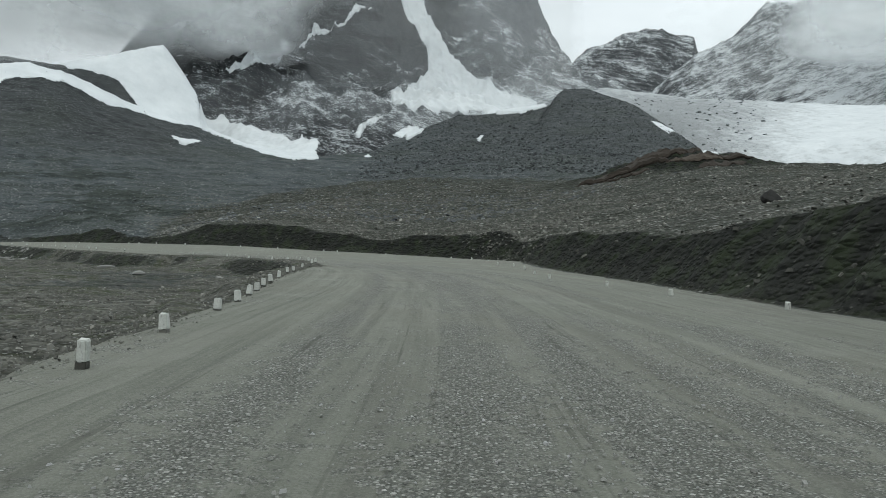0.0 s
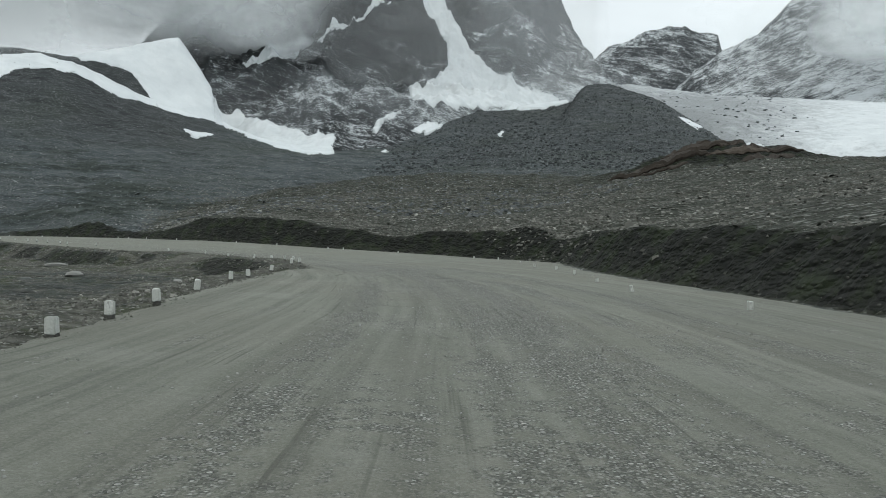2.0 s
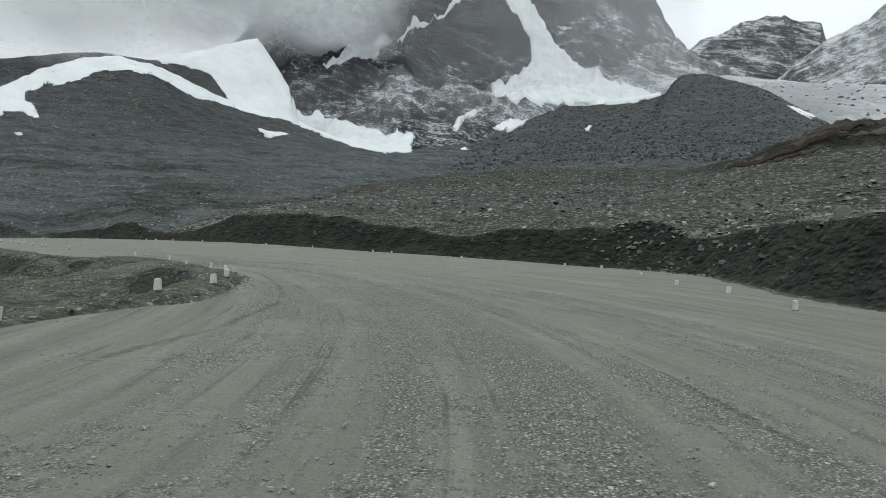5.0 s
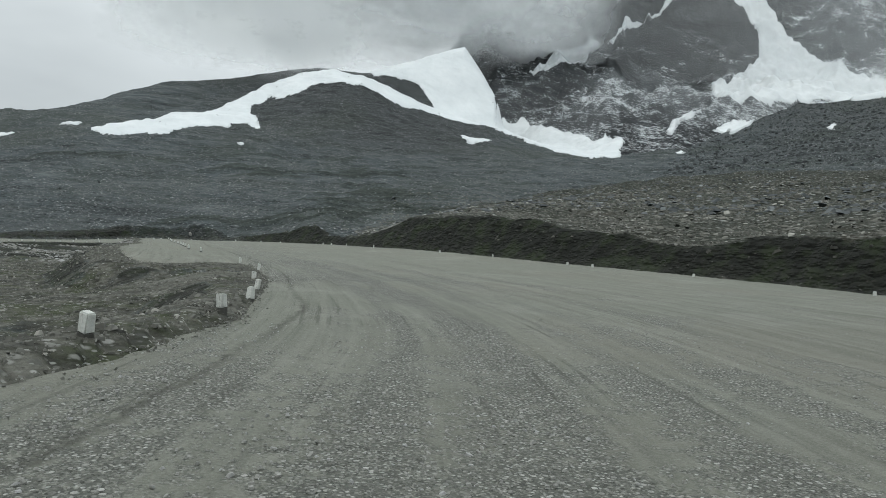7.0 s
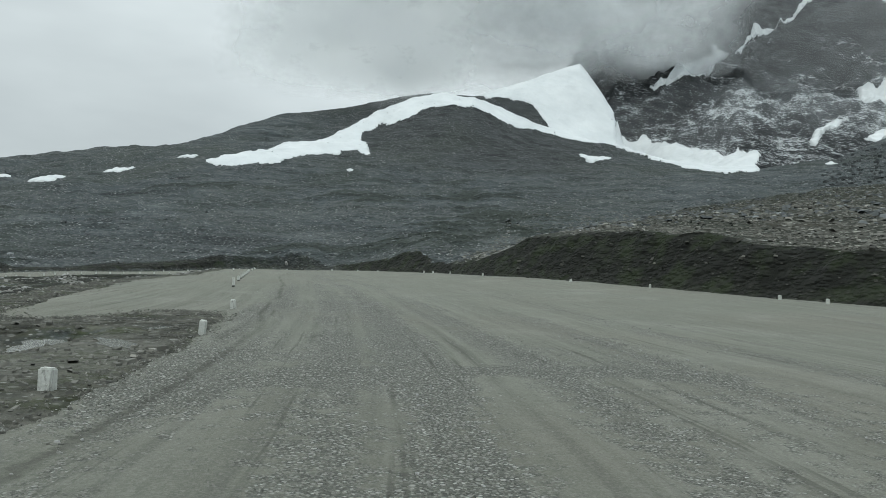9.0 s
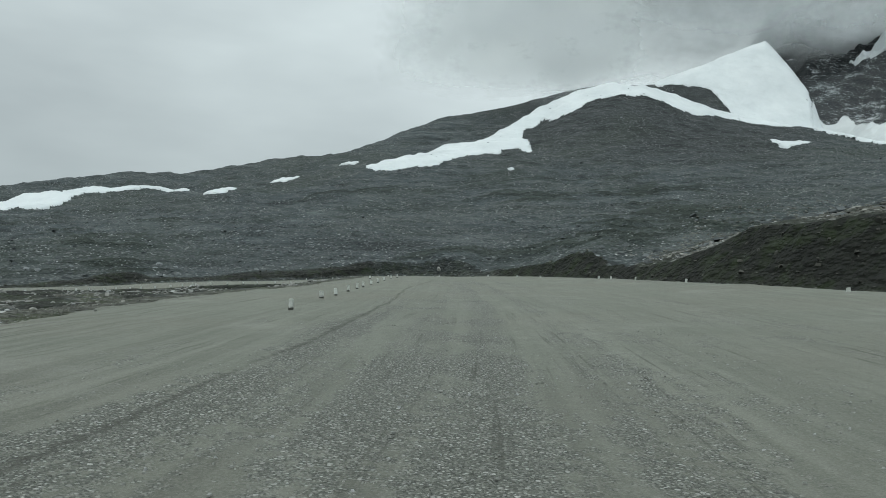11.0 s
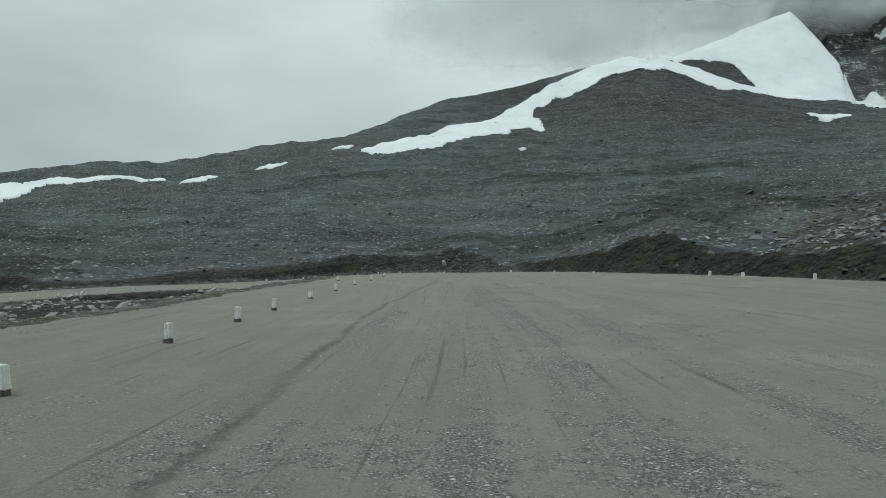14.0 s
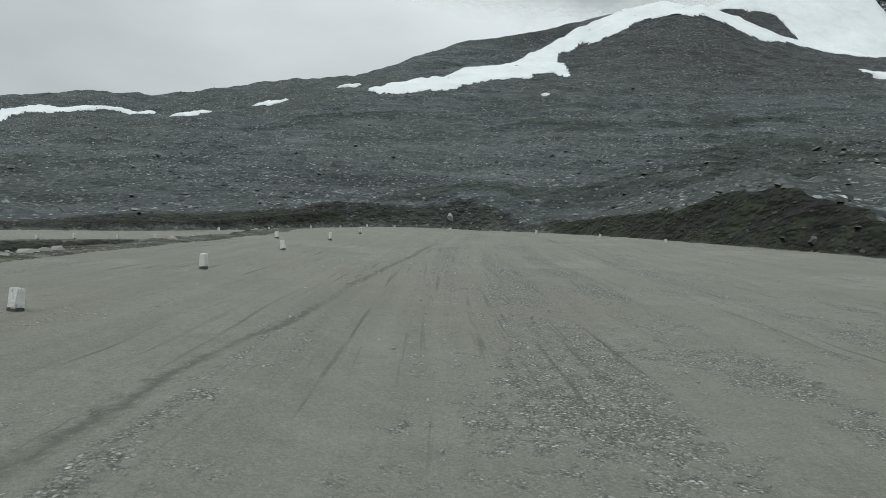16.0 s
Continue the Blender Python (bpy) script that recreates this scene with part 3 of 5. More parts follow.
def hill_material():
    """Scree, brown turf slope, dark cut earth and valley dirt on the one sheet of ground."""
    s = Shader("mountain_ground")
    turf, earth, dirt, dark = s.attr("turf"), s.attr("earth"), s.attr("dirt"), s.attr("dome")
    stones, rubble, chips, grit = s.cells(0.75, (1, 1, 2.2)), s.cells(1.9, (1, 1, 2.2)), s.cells(1.1), s.noise(9, 4, 0.7)
    broad, bands = s.noise(0.03, 6, 0.65), s.noise(0.10, 7, 0.72, (0.35, 0.35, 3.2))
    flat, lump = stones.outputs["Distance"], rubble.outputs["Distance"]
    heap = s.span(s.noise(0.16, 6, 0.72), 0.38, 0.6, 0.1, 1.0)
    # blue-grey scree with dark terraces
    scree = s.ramp(bands, (0.36, (0.015, 0.020, 0.022)), (0.45, (0.044, 0.055, 0.059)), (0.56, (0.077, 0.091, 0.095)), (0.68, (0.136, 0.153, 0.157)))
    scree = s.mix(s.span(broad, 0.46, 0.62, 0.0, 0.5), scree, (0.056, 0.065, 0.056))
    scree = s.mix(s.span(dark, 0.0, 1.0, 0.0, 0.85), scree, s.ramp(bands, (0.36, (0.013, 0.015, 0.016)), (0.64, (0.042, 0.046, 0.047))))
    speck = s.ramp(s.one(stones), (0.0, (0.026, 0.030, 0.032)), (0.45, (0.055, 0.061, 0.063)), (0.8, (0.135, 0.143, 0.143)), (1.0, (0.32, 0.328, 0.325)))
    speck2 = s.ramp(s.one(rubble), (0.0, (0.022, 0.025, 0.027)), (0.45, (0.055, 0.060, 0.062)), (0.8, (0.15, 0.158, 0.157)), (1.0, (0.38, 0.386, 0.38)))
    ledge = s.noise(0.34, 7, 0.74, (0.45, 0.45, 2.8))
    scree = s.mix(s.span(ledge, 0.53, 0.60, 0.0, 0.5), scree, (0.016, 0.020, 0.020))
    scree = s.mix(s.span(ledge, 0.47, 0.40, 0.0, 0.4), scree, (0.115, 0.126, 0.124))
    scree = s.mix(s.span(s.noise(0.013, 5, 0.6), 0.5, 0.62, 0.0, 0.45), scree, (0.042, 0.052, 0.040))
    rock = s.mix(s.math("MULTIPLY", heap, s.span(flat, 0.25, 0.5, 0.85, 0.0)), scree, speck)
    rock = s.mix(s.math("MULTIPLY", heap, s.span(lump, 0.25, 0.5, 0.85, 0.0)), rock, speck2)
    # painted shade in the hollows between the rubble
    rock = s.mix(s.math("MULTIPLY", s.span(heap, 0.1, 1.0, 0.3, 1.0), s.span(lump, 0.52, 0.64, 0.0, 0.4)), rock, (0.014, 0.017, 0.018))
    bright = s.math("MULTIPLY", s.span(chips.outputs["Distance"], 0.16, 0.24, 1.0, 0.0), s.span(s.one(chips), 0.62, 0.64))
    rock = s.mix(s.math("MULTIPLY", bright, s.span(heap, 0.1, 1.0, 0.3, 0.95)), rock, (0.36, 0.37, 0.365))
    # moss on the scarps, kept dark to stand in for their weak shade
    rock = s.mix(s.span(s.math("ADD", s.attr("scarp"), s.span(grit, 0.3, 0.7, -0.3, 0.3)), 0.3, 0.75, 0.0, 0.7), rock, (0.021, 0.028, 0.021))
    # brown slope strewn with flat stones
    grass = s.ramp(s.noise(0.22, 6, 0.7), (0.32, (0.015, 0.018, 0.011)), (0.5, (0.026, 0.030, 0.0205)), (0.68, (0.050, 0.053, 0.041)))
    rust = s.mix(s.span(s.noise(0.10, 5, 0.65), 0.54, 0.68, 0.0, 0.45), grass, (0.060, 0.045, 0.032))
    stony = s.span(s.noise(0.11, 6, 0.7), 0.36, 0.58, 0.15, 1.0)
    slab = s.ramp(s.one(stones), (0.0, (0.026, 0.027, 0.022)), (0.4, (0.062, 0.065, 0.056)), (0.75, (0.135, 0.138, 0.124)), (1.0, (0.34, 0.342, 0.32)))
    slab2 = s.ramp(s.one(rubble), (0.0, (0.022, 0.023, 0.018)), (0.45, (0.058, 0.060, 0.051)), (0.8, (0.145, 0.147, 0.133)), (1.0, (0.38, 0.38, 0.355)))
    # hollows between the flat stones get their shade from a dark colour
    slope = s.mix(s.math("MULTIPLY", stony, s.span(lump, 0.5, 0.62, 0.0, 0.7)), rust, (0.016, 0.016, 0.012))
    slope = s.mix(s.math("MULTIPLY", stony, s.span(lump, 0.28, 0.5, 0.9, 0.0)), slope, slab2)
    slope = s.mix(s.math("MULTIPLY", stony, s.math("MULTIPLY", s.span(s.one(stones), 0.3, 0.36), s.span(flat, 0.2, 0.36, 0.9, 0.0))), slope, slab)
    colour = s.mix(s.span(s.math("ADD", turf, s.span(s.noise(0.12, 5, 0.65), 0.3, 0.7, -0.4, 0.4)), 0.35, 0.65), rock, slope)
    # raw earth of the cut bank
    soil = s.ramp(s.noise(1.3, 6, 0.7), (0.3, (0.0035, 0.0042, 0.003)), (0.6, (0.010, 0.0112, 0.0078)), (0.8, (0.030, 0.030, 0.0235)))
    soil = s.mix(s.span(s.noise(0.4, 5, 0.65), 0.48, 0.62, 0.0, 0.85), soil, (0.019, 0.027, 0.011))
    soil = s.mix(s.math("MULTIPLY", s.span(s.one(rubble), 0.6, 0.64), s.span(lump, 0.1, 0.26, 0.6, 0.0)), soil, s.ramp(s.one(rubble), (0.6, (0.03, 0.03, 0.025)), (1.0, (0.13, 0.128, 0.112))))
    colour = s.mix(s.span(s.math("ADD", earth, s.span(grit, 0.3, 0.7, -0.2, 0.2)), 0.35, 0.6), colour, soil)
    # moss, mud and slabs on the valley side
    mud = s.ramp(s.noise(0.9, 6, 0.7), (0.34, (0.016, 0.0165, 0.012)), (0.5, (0.056, 0.056, 0.045)), (0.64, (0.145, 0.142, 0.122)))
    mud = s.mix(s.span(s.noise(0.35, 5, 0.7), 0.5, 0.62, 0.0, 0.75), mud, (0.040, 0.050, 0.020))
    rubs, chip = s.cells(3.2, (1, 1, 2)), s.cells(7.5, (1, 1, 1.6))
    mud = s.mix(s.span(s.noise(3.0, 6, 0.75), 0.52, 0.66, 0.0, 0.85), mud, (0.014, 0.0145, 0.010))
    mud = s.mix(s.math("MULTIPLY", s.span(s.one(rubs), 0.35, 0.4), s.span(rubs.outputs["Distance"], 0.2, 0.34, 0.9, 0.0)), mud, s.ramp(s.one(rubs), (0.35, (0.05, 0.051, 0.044)), (0.7, (0.14, 0.14, 0.124)), (1.0, (0.30, 0.30, 0.28))))
    mud = s.mix(s.math("MULTIPLY", s.span(s.one(chip), 0.5, 0.55), s.span(chip.outputs["Distance"], 0.22, 0.36, 0.9, 0.0)), mud, s.ramp(s.one(chip), (0.5, (0.06, 0.061, 0.052)), (1.0, (0.32, 0.32, 0.30))))
    bare = s.span(s.math("ADD", earth, s.span(s.noise(0.8, 5, 0.7), 0.3, 0.7, -0.35, 0.35)), 0.25, 0.6, 1.0, 0.12)
    colour = s.mix(s.math("MULTIPLY", bare, s.span(s.math("ADD", dirt, s.span(grit, 0.3, 0.7, -0.25, 0.25)), 0.4, 0.6)), colour, mud)
    colour = s.mix(s.span(s.math("ADD", s.attr("trail"), s.span(grit, 0.3, 0.7, -0.25, 0.25)), 0.35, 0.7, 0.0, 0.85), colour, (0.135, 0.134, 0.116))
    bump = s.math("ADD", s.math("MULTIPLY", s.span(flat, 0.0, 0.6, 1.0, 0.0), 1.0), s.math("MULTIPLY", s.span(lump, 0.0, 0.6, 1.0, 0.0), 0.5))
    return s.finish(colour, 0.93, s.math("ADD", bump, s.math("MULTIPLY", grit, 0.15)), 0.5)


def crag_material(name, dust, low=(0.026, 0.029, 0.032), mid=(0.058, 0.062, 0.066), high=(0.13, 0.136, 0.138), size=1.0, beds=0.5, dip=0.0, lie=0.10):
    """Layered rock with wind-blown snow on its ledges; beds and dip: how the layers run; lie: how far snow keeps to flat spots."""
    s = Shader(name)
    layers = s.noise(0.06 * size, 9, 0.72, (beds, beds, 2.4), dip)
    grain = s.noise(0.5 * size, 6, 0.75, (1, 1, 1.5))
    colour = s.ramp(layers, (0.36, low), (0.52, mid), (0.68, high))
    colour = s.mix(s.span(grain, 0.4, 0.62, 0.0, 0.75), colour, low)
    dusting = s.attr("dusting")
    film = s.math("MULTIPLY", s.math("MULTIPLY", s.span(dusting, 0.0, 0.12), s.span(dusting, 0.15, 0.22, 1.0, 0.0)), s.span(s.noise(0.9 * size, 5, 0.8), 0.36, 0.6, 0.3, 1.0))
    colour = s.mix(s.math("MULTIPLY", film, 0.85), colour, (0.30, 0.315, 0.325))
    ledges = s.noise(0.42 * size, 8, 0.82, (beds, beds, 2.4), dip)
    broad = s.noise(0.05 * size, 8, 0.75, (beds, beds, 2.4), dip)
    drift = s.noise(0.016 * size, 5, 0.6)
    flat = s.span(s.steep(), 0.35, 0.92, -lie, lie)
    white = s.math("ADD", s.math("ADD", s.math("MULTIPLY", ledges, 0.72), s.math("MULTIPLY", broad, 0.28)), s.math("ADD", flat, s.math("ADD", s.span(drift, 0.3, 0.7, -0.05, 0.05), s.math("MULTIPLY", dusting, 0.35))))
    colour = s.mix(s.span(white, 0.52 - dust, 0.60 - dust, 0.0, 0.25), colour, (0.30, 0.32, 0.33))
    colour = s.mix(s.span(white, 0.575 - dust, 0.605 - dust), colour, (0.68, 0.71, 0.73))
    return s.finish(colour, 0.92, s.math("ADD", layers, s.math("MULTIPLY", grain, 0.4)), 9.0 / size, gloss=0.2)


def snow_material(name, dirt, size=1.0):
    s = Shader(name)
    soft = s.noise(0.05 * size, 6, 0.65)
    grime = s.noise(0.10 * size, 8, 0.72, (1, 1, 2))
    lines = s.noise(0.03 * size, 6, 0.65, (3, 0.5, 1))
    specks = s.noise(0.7 * size, 6, 0.8)
    colour = s.ramp(soft, (0.3, (0.54, 0.565, 0.58)), (0.7, (0.66, 0.68, 0.69)))
    amount = s.math("ADD", s.math("ADD", s.math("MULTIPLY", grime, 0.6), s.math("MULTIPLY", lines, 0.4)), s.attr("grime"))
    colour = s.mix(s.span(amount, 0.50 - dirt, 0.85 - dirt, 0.0, 0.85), colour, (0.22, 0.23, 0.235))
    colour = s.mix(s.math("MULTIPLY", s.span(specks, 0.52, 0.62), s.span(amount, 0.5 - dirt, 0.8 - dirt)), colour, (0.09, 0.095, 0.095))
    return s.finish(colour, 0.8, s.math("ADD", soft, s.math("MULTIPLY", specks, 0.2)), 1.5 / size, gloss=0.2)


def stone_material(name, dark, light, scale=3.0, spread=0.5):
    """Rough stone whose shade varies from piece to piece."""
    s = Shader(name)
    each = s.n.new("ShaderNodeNewGeometry").outputs["Random Per Island"]
    own = s.n.new("ShaderNodeObjectInfo").outputs["Random"]
    shade = s.math("FRACT", s.math("ADD", each, own))
    grain = s.noise(scale, 6, 0.7)
    colour = s.mix(grain, dark, light)
    colour = s.mix(s.span(shade, 0.0, 1.0, 0.0, spread), colour, dark)
    colour = s.mix(s.span(shade, 0.86, 0.95, 0.0, 0.6), colour, tuple(min(0.5, 1.7 * c) for c in light))
    return s.finish(colour, 0.9, grain, 0.03)


def paint_material():
    s = Shader("worn_white_paint")
    wear = s.math("ADD", s.noise(11, 6, 0.75, (1.6, 1.6, 0.55)), s.span(s.n.new("ShaderNodeObjectInfo").outputs["Random"], 0, 1, -0.06, 0.06))
    colour = s.mix(s.span(s.noise(30, 4), 0.3, 0.75), (0.56, 0.57, 0.54), (0.40, 0.41, 0.385))
    colour = s.mix(s.span(wear, 0.56, 0.68, 0.0, 0.7), colour, (0.13, 0.127, 0.113))
    return s.finish(colour, 0.85, wear, 0.01)


def cloud_material(name, scale, thick, full=0.22):
    """Drifting mist: scattered light, thinned by noise and towards its edges."""
    s = Shader(name)
    puff = s.noise(scale, 7, 0.58, (1, 1, 1.7))
    wisps = s.noise(scale * 3.1, 5, 0.6, (1, 1, 1.3))
    body = s.math("ADD", s.math("MULTIPLY", puff, 0.75), s.math("MULTIPLY", wisps, 0.25))
    edge = s.attr("body")
    alpha = s.math("MULTIPLY", s.span(s.math("ADD", body, s.span(edge, 0, 1, -0.42, full)), 0.36, 0.72), thick)
    d = put(s.n, s.l, "ShaderNodeBsdfDiffuse", Color=(0.95, 0.965, 0.97, 1))
    t = put(s.n, s.l, "ShaderNodeBsdfTranslucent", Color=(0.95, 0.965, 0.97, 1))
    both = s.n.new("ShaderNodeMixShader")
    s.l.new(d.outputs[0], both.inputs[1]), s.l.new(t.outputs[0], both.inputs[2])
    both.inputs[0].default_value = 0.5
    gone = s.n.new("ShaderNodeBsdfTransparent")
    out = s.n.new("ShaderNodeMixShader")
    s.l.new(alpha, out.inputs[0]), s.l.new(gone.outputs[0], out.inputs[1]), s.l.new(both.outputs[0], out.inputs[2])
    s.l.new(out.outputs[0], s.n.new("ShaderNodeOutputMaterial").inputs[0])
    return s.m


def water_material():
    s = Shader("muddy_water")
    return s.finish(s.mix(s.noise(0.8, 3), (0.11, 0.11, 0.09), (0.16, 0.155, 0.13)), 0.12, s.noise(6, 2), 0.004, gloss=0.5)


GRAVEL, HILL = gravel_material(), hill_material()
CRAG = crag_material("dark_crag", 0.008, beds=0.45, size=1.6, dip=-0.25, lie=0.05, low=(0.016, 0.018, 0.02), mid=(0.042, 0.045, 0.048), high=(0.11, 0.115, 0.117))
CRAG_FAR = crag_material("snowy_crag", 0.05, size=0.9, beds=0.25, dip=-0.35, lie=0.05, low=(0.04, 0.044, 0.048), mid=(0.09, 0.096, 0.10), high=(0.18, 0.187, 0.19))
CRAG_WHITE = crag_material("snowbound_crag", 0.062, size=0.9, beds=0.25, dip=0.4, lie=0.05, low=(0.04, 0.044, 0.048), mid=(0.09, 0.096, 0.10), high=(0.18, 0.187, 0.19))
SNOW, ICE = snow_material("old_snow", -0.12), snow_material("dirty_glacier_ice", 0.05, 1.3)
SCREE_STONE = stone_material("scree_stone", (0.045, 0.051, 0.054), (0.185, 0.196, 0.198), 1.2, 0.7)
MORAINE_STONE = stone_material("moraine_stone", (0.016, 0.0185, 0.020), (0.13, 0.14, 0.143), 0.9, 0.85)
SLOPE_STONE = stone_material("slope_stone", (0.06, 0.06, 0.052), (0.25, 0.245, 0.22), 2.0, 0.85)
ROAD_STONE = stone_material("road_stone", (0.16, 0.162, 0.148), (0.46, 0.455, 0.425), 20.0, 0.6)
BOULDER_STONE = stone_material("pale_boulder", (0.14, 0.14, 0.13), (0.32, 0.315, 0.295), 2.0, 0.2)
BANK_STONE = stone_material("muddy_stone", (0.03, 0.03, 0.026), (0.12, 0.117, 0.103), 4.0, 0.8)
OUTCROP = stone_material("brown_layered_rock", (0.010, 0.0085, 0.007), (0.070, 0.056, 0.044), 2.2, 0.3)
DARK_SLAB = stone_material("dark_slab_rock", (0.006, 0.006, 0.006), (0.030, 0.029, 0.026), 3.0, 0.2)
PAINT, BARE = paint_material(), stone_material("bare_post_stone", (0.035, 0.035, 0.031), (0.13, 0.128, 0.115), 12.0)
MIST_NEAR, MIST_FAR = cloud_material("thin_mist", 0.012, 0.6, 0.15), cloud_material("cloud_bank", 0.0045, 0.95, 0.34)
VEIL = cloud_material("faint_haze", 0.006, 0.2, 0.35)
MIST_LEDGE = cloud_material("ledge_mist", 0.011, 0.85, 0.2)
MIST_LOW = cloud_material("low_mist", 0.02, 0.42, 0.25)
WATER = water_material()

# ---- ground, road, mountains ----
def grid_mesh(name, xs, ys, zs, mat, attributes, keep=None, vectors=None):
    """A sheet over a grid of points (rows by columns), with point attributes. keep: which cells stay."""
    rows, cols = xs.shape
    idx = np.arange(rows * cols).reshape(rows, cols)
    quads = np.stack([idx[:-1, :-1], idx[:-1, 1:], idx[1:, 1:], idx[1:, :-1]], -1)
    quads = (quads[keep] if keep is not None else quads.reshape(-1, 4)).reshape(-1, 4)
    used = np.unique(quads)
    remap = np.zeros(rows * cols, np.int32)
    remap[used] = np.arange(len(used))
    quads = remap[quads]
    co = np.stack([xs.ravel(), ys.ravel(), zs.ravel()], -1)[used].astype(np.float32)
    me = bpy.data.meshes.new(name)
    me.vertices.add(len(co))
    me.vertices.foreach_set("co", co.ravel())
    me.loops.add(quads.size)
    me.loops.foreach_set("vertex_index", quads.ravel().astype(np.int32))
    me.polygons.add(len(quads))
    me.polygons.foreach_set("loop_start", np.arange(0, quads.size, 4, dtype=np.int32))
    me.polygons.foreach_set("use_smooth", np.ones(len(quads), bool))
    me.update(calc_edges=True)
    for key, values in attributes.items():
        a = me.attributes.new(key, "FLOAT", "POINT")
        a.data.foreach_set("value", np.asarray(values, np.float32).ravel()[used])
    for key, values in (vectors or {}).items():
        a = me.attributes.new(key, "FLOAT_VECTOR", "POINT")
        a.data.foreach_set("vector", np.asarray(values, np.float32).reshape(-1, 3)[used].ravel())
    me.materials.append(mat)
    return new(name, me)


def spaced(*stretches):
    """Values from stretches of (start, end, step), joined."""
    return np.concatenate([np.arange(a, b, step) for a, b, step in stretches])


TRAIL = rounded([(-60, 46), (-36, 39), (-26, 37), (-19.5, 36.5), (-14.5, 38.5)])


def build_ground():
    az = np.append(spaced((-180, -152, 2), (-152, 96, 0.25), (96, 180, 2)), 180.0)
    r = np.concatenate([spaced((0.5, 160, 0.6), (160, 430, 1.6), (430, 700, 2.8)), np.geomspace(700, 4500, 40)])
    azs, rs = np.meshgrid(az, r)
    x, y = unpolar(azs, rs)
    h, face, valley, out, inn, on = ground_parts(x, y)
    turf_edge = np.interp(azs, [-180, -60, -26, -11, -1, 9, 17, 25], [240, 240, 235, 250, 250, 210, 165, 90])
    turf = np.where(valley | on | (azs > 27), 0, 0.5 + np.clip((turf_edge - rs) / 40, -0.5, 0.5))
    turf = np.where((azs > 22) & ~valley, ease(28, 22, azs) * turf, turf)
    dome = ease(260, 330, rs) * ease(15, 23, azs) * ease(47, 39, azs) + ease(235, 330, rs) * ease(0, -6, azs) * 0.6 + 0.3 * ease(60, 20, out) * ease(30, 40, azs)
    dirt = np.where(valley | (on & (inn < out)), 1.0, np.where(out < 2.0, 0.5, 0.0))
    trail = np.where(valley, np.exp(-((away(x, y, TRAIL) + 0.4 * fbm(x, y, 4, 3, 120)) / 0.5) ** 2), 0)
    trail = np.maximum(trail, np.where(valley, 0.55 * ease(0.45, 0.85, np.exp(-((x + 27.5) ** 2 + (y - 85) ** 2) / 30)), 0))
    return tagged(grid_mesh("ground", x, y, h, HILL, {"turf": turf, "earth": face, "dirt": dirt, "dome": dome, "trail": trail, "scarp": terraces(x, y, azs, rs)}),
                  "grey scree and brown turf mountainside with a dark cut bank", "ground", kind="structure")


# a wheel rut that hugs the inside of the bend, and a ridge of loose stones thrown up beside the posts
RUT = rounded([(-7.2, 51), (-8, 58), (-9.6, 63.5), (-11, 67), (-12.8, 70.3), (-14.6, 73.5), (-16.3, 76.2), (-18.2, 78.7), (-20.5, 81.3), (-23.6, 85.2), (-26.5, 88.5), (-30, 92), (-38.5, 100), (-44, 105.8), (-58, 118.5), (-61.4, 121.6), (-65.5, 125), (-78, 137), (-92, 151)])
SPILL = rounded([(-23.9, 83.3), (-22.7, 85.1), (-22.5, 87), (-21.2, 89.6), (-18.5, 91.5)])
RIDGE = rounded([(-15, 76), (-22, 85.5), (-29.1, 91.8), (-33.5, 95.6), (-47.5, 107.9), (-59, 119), (-72, 132)])


def swept(x, y, lane):
    """Where wheels that cut the bend have swept the gravel off, 0 to 1."""
    return ease(69, 74, y) * ease(85, 80, y) * ease(0.7, -0.3, lane + 0.5 * fbm(x, y, 3, 3, 98))


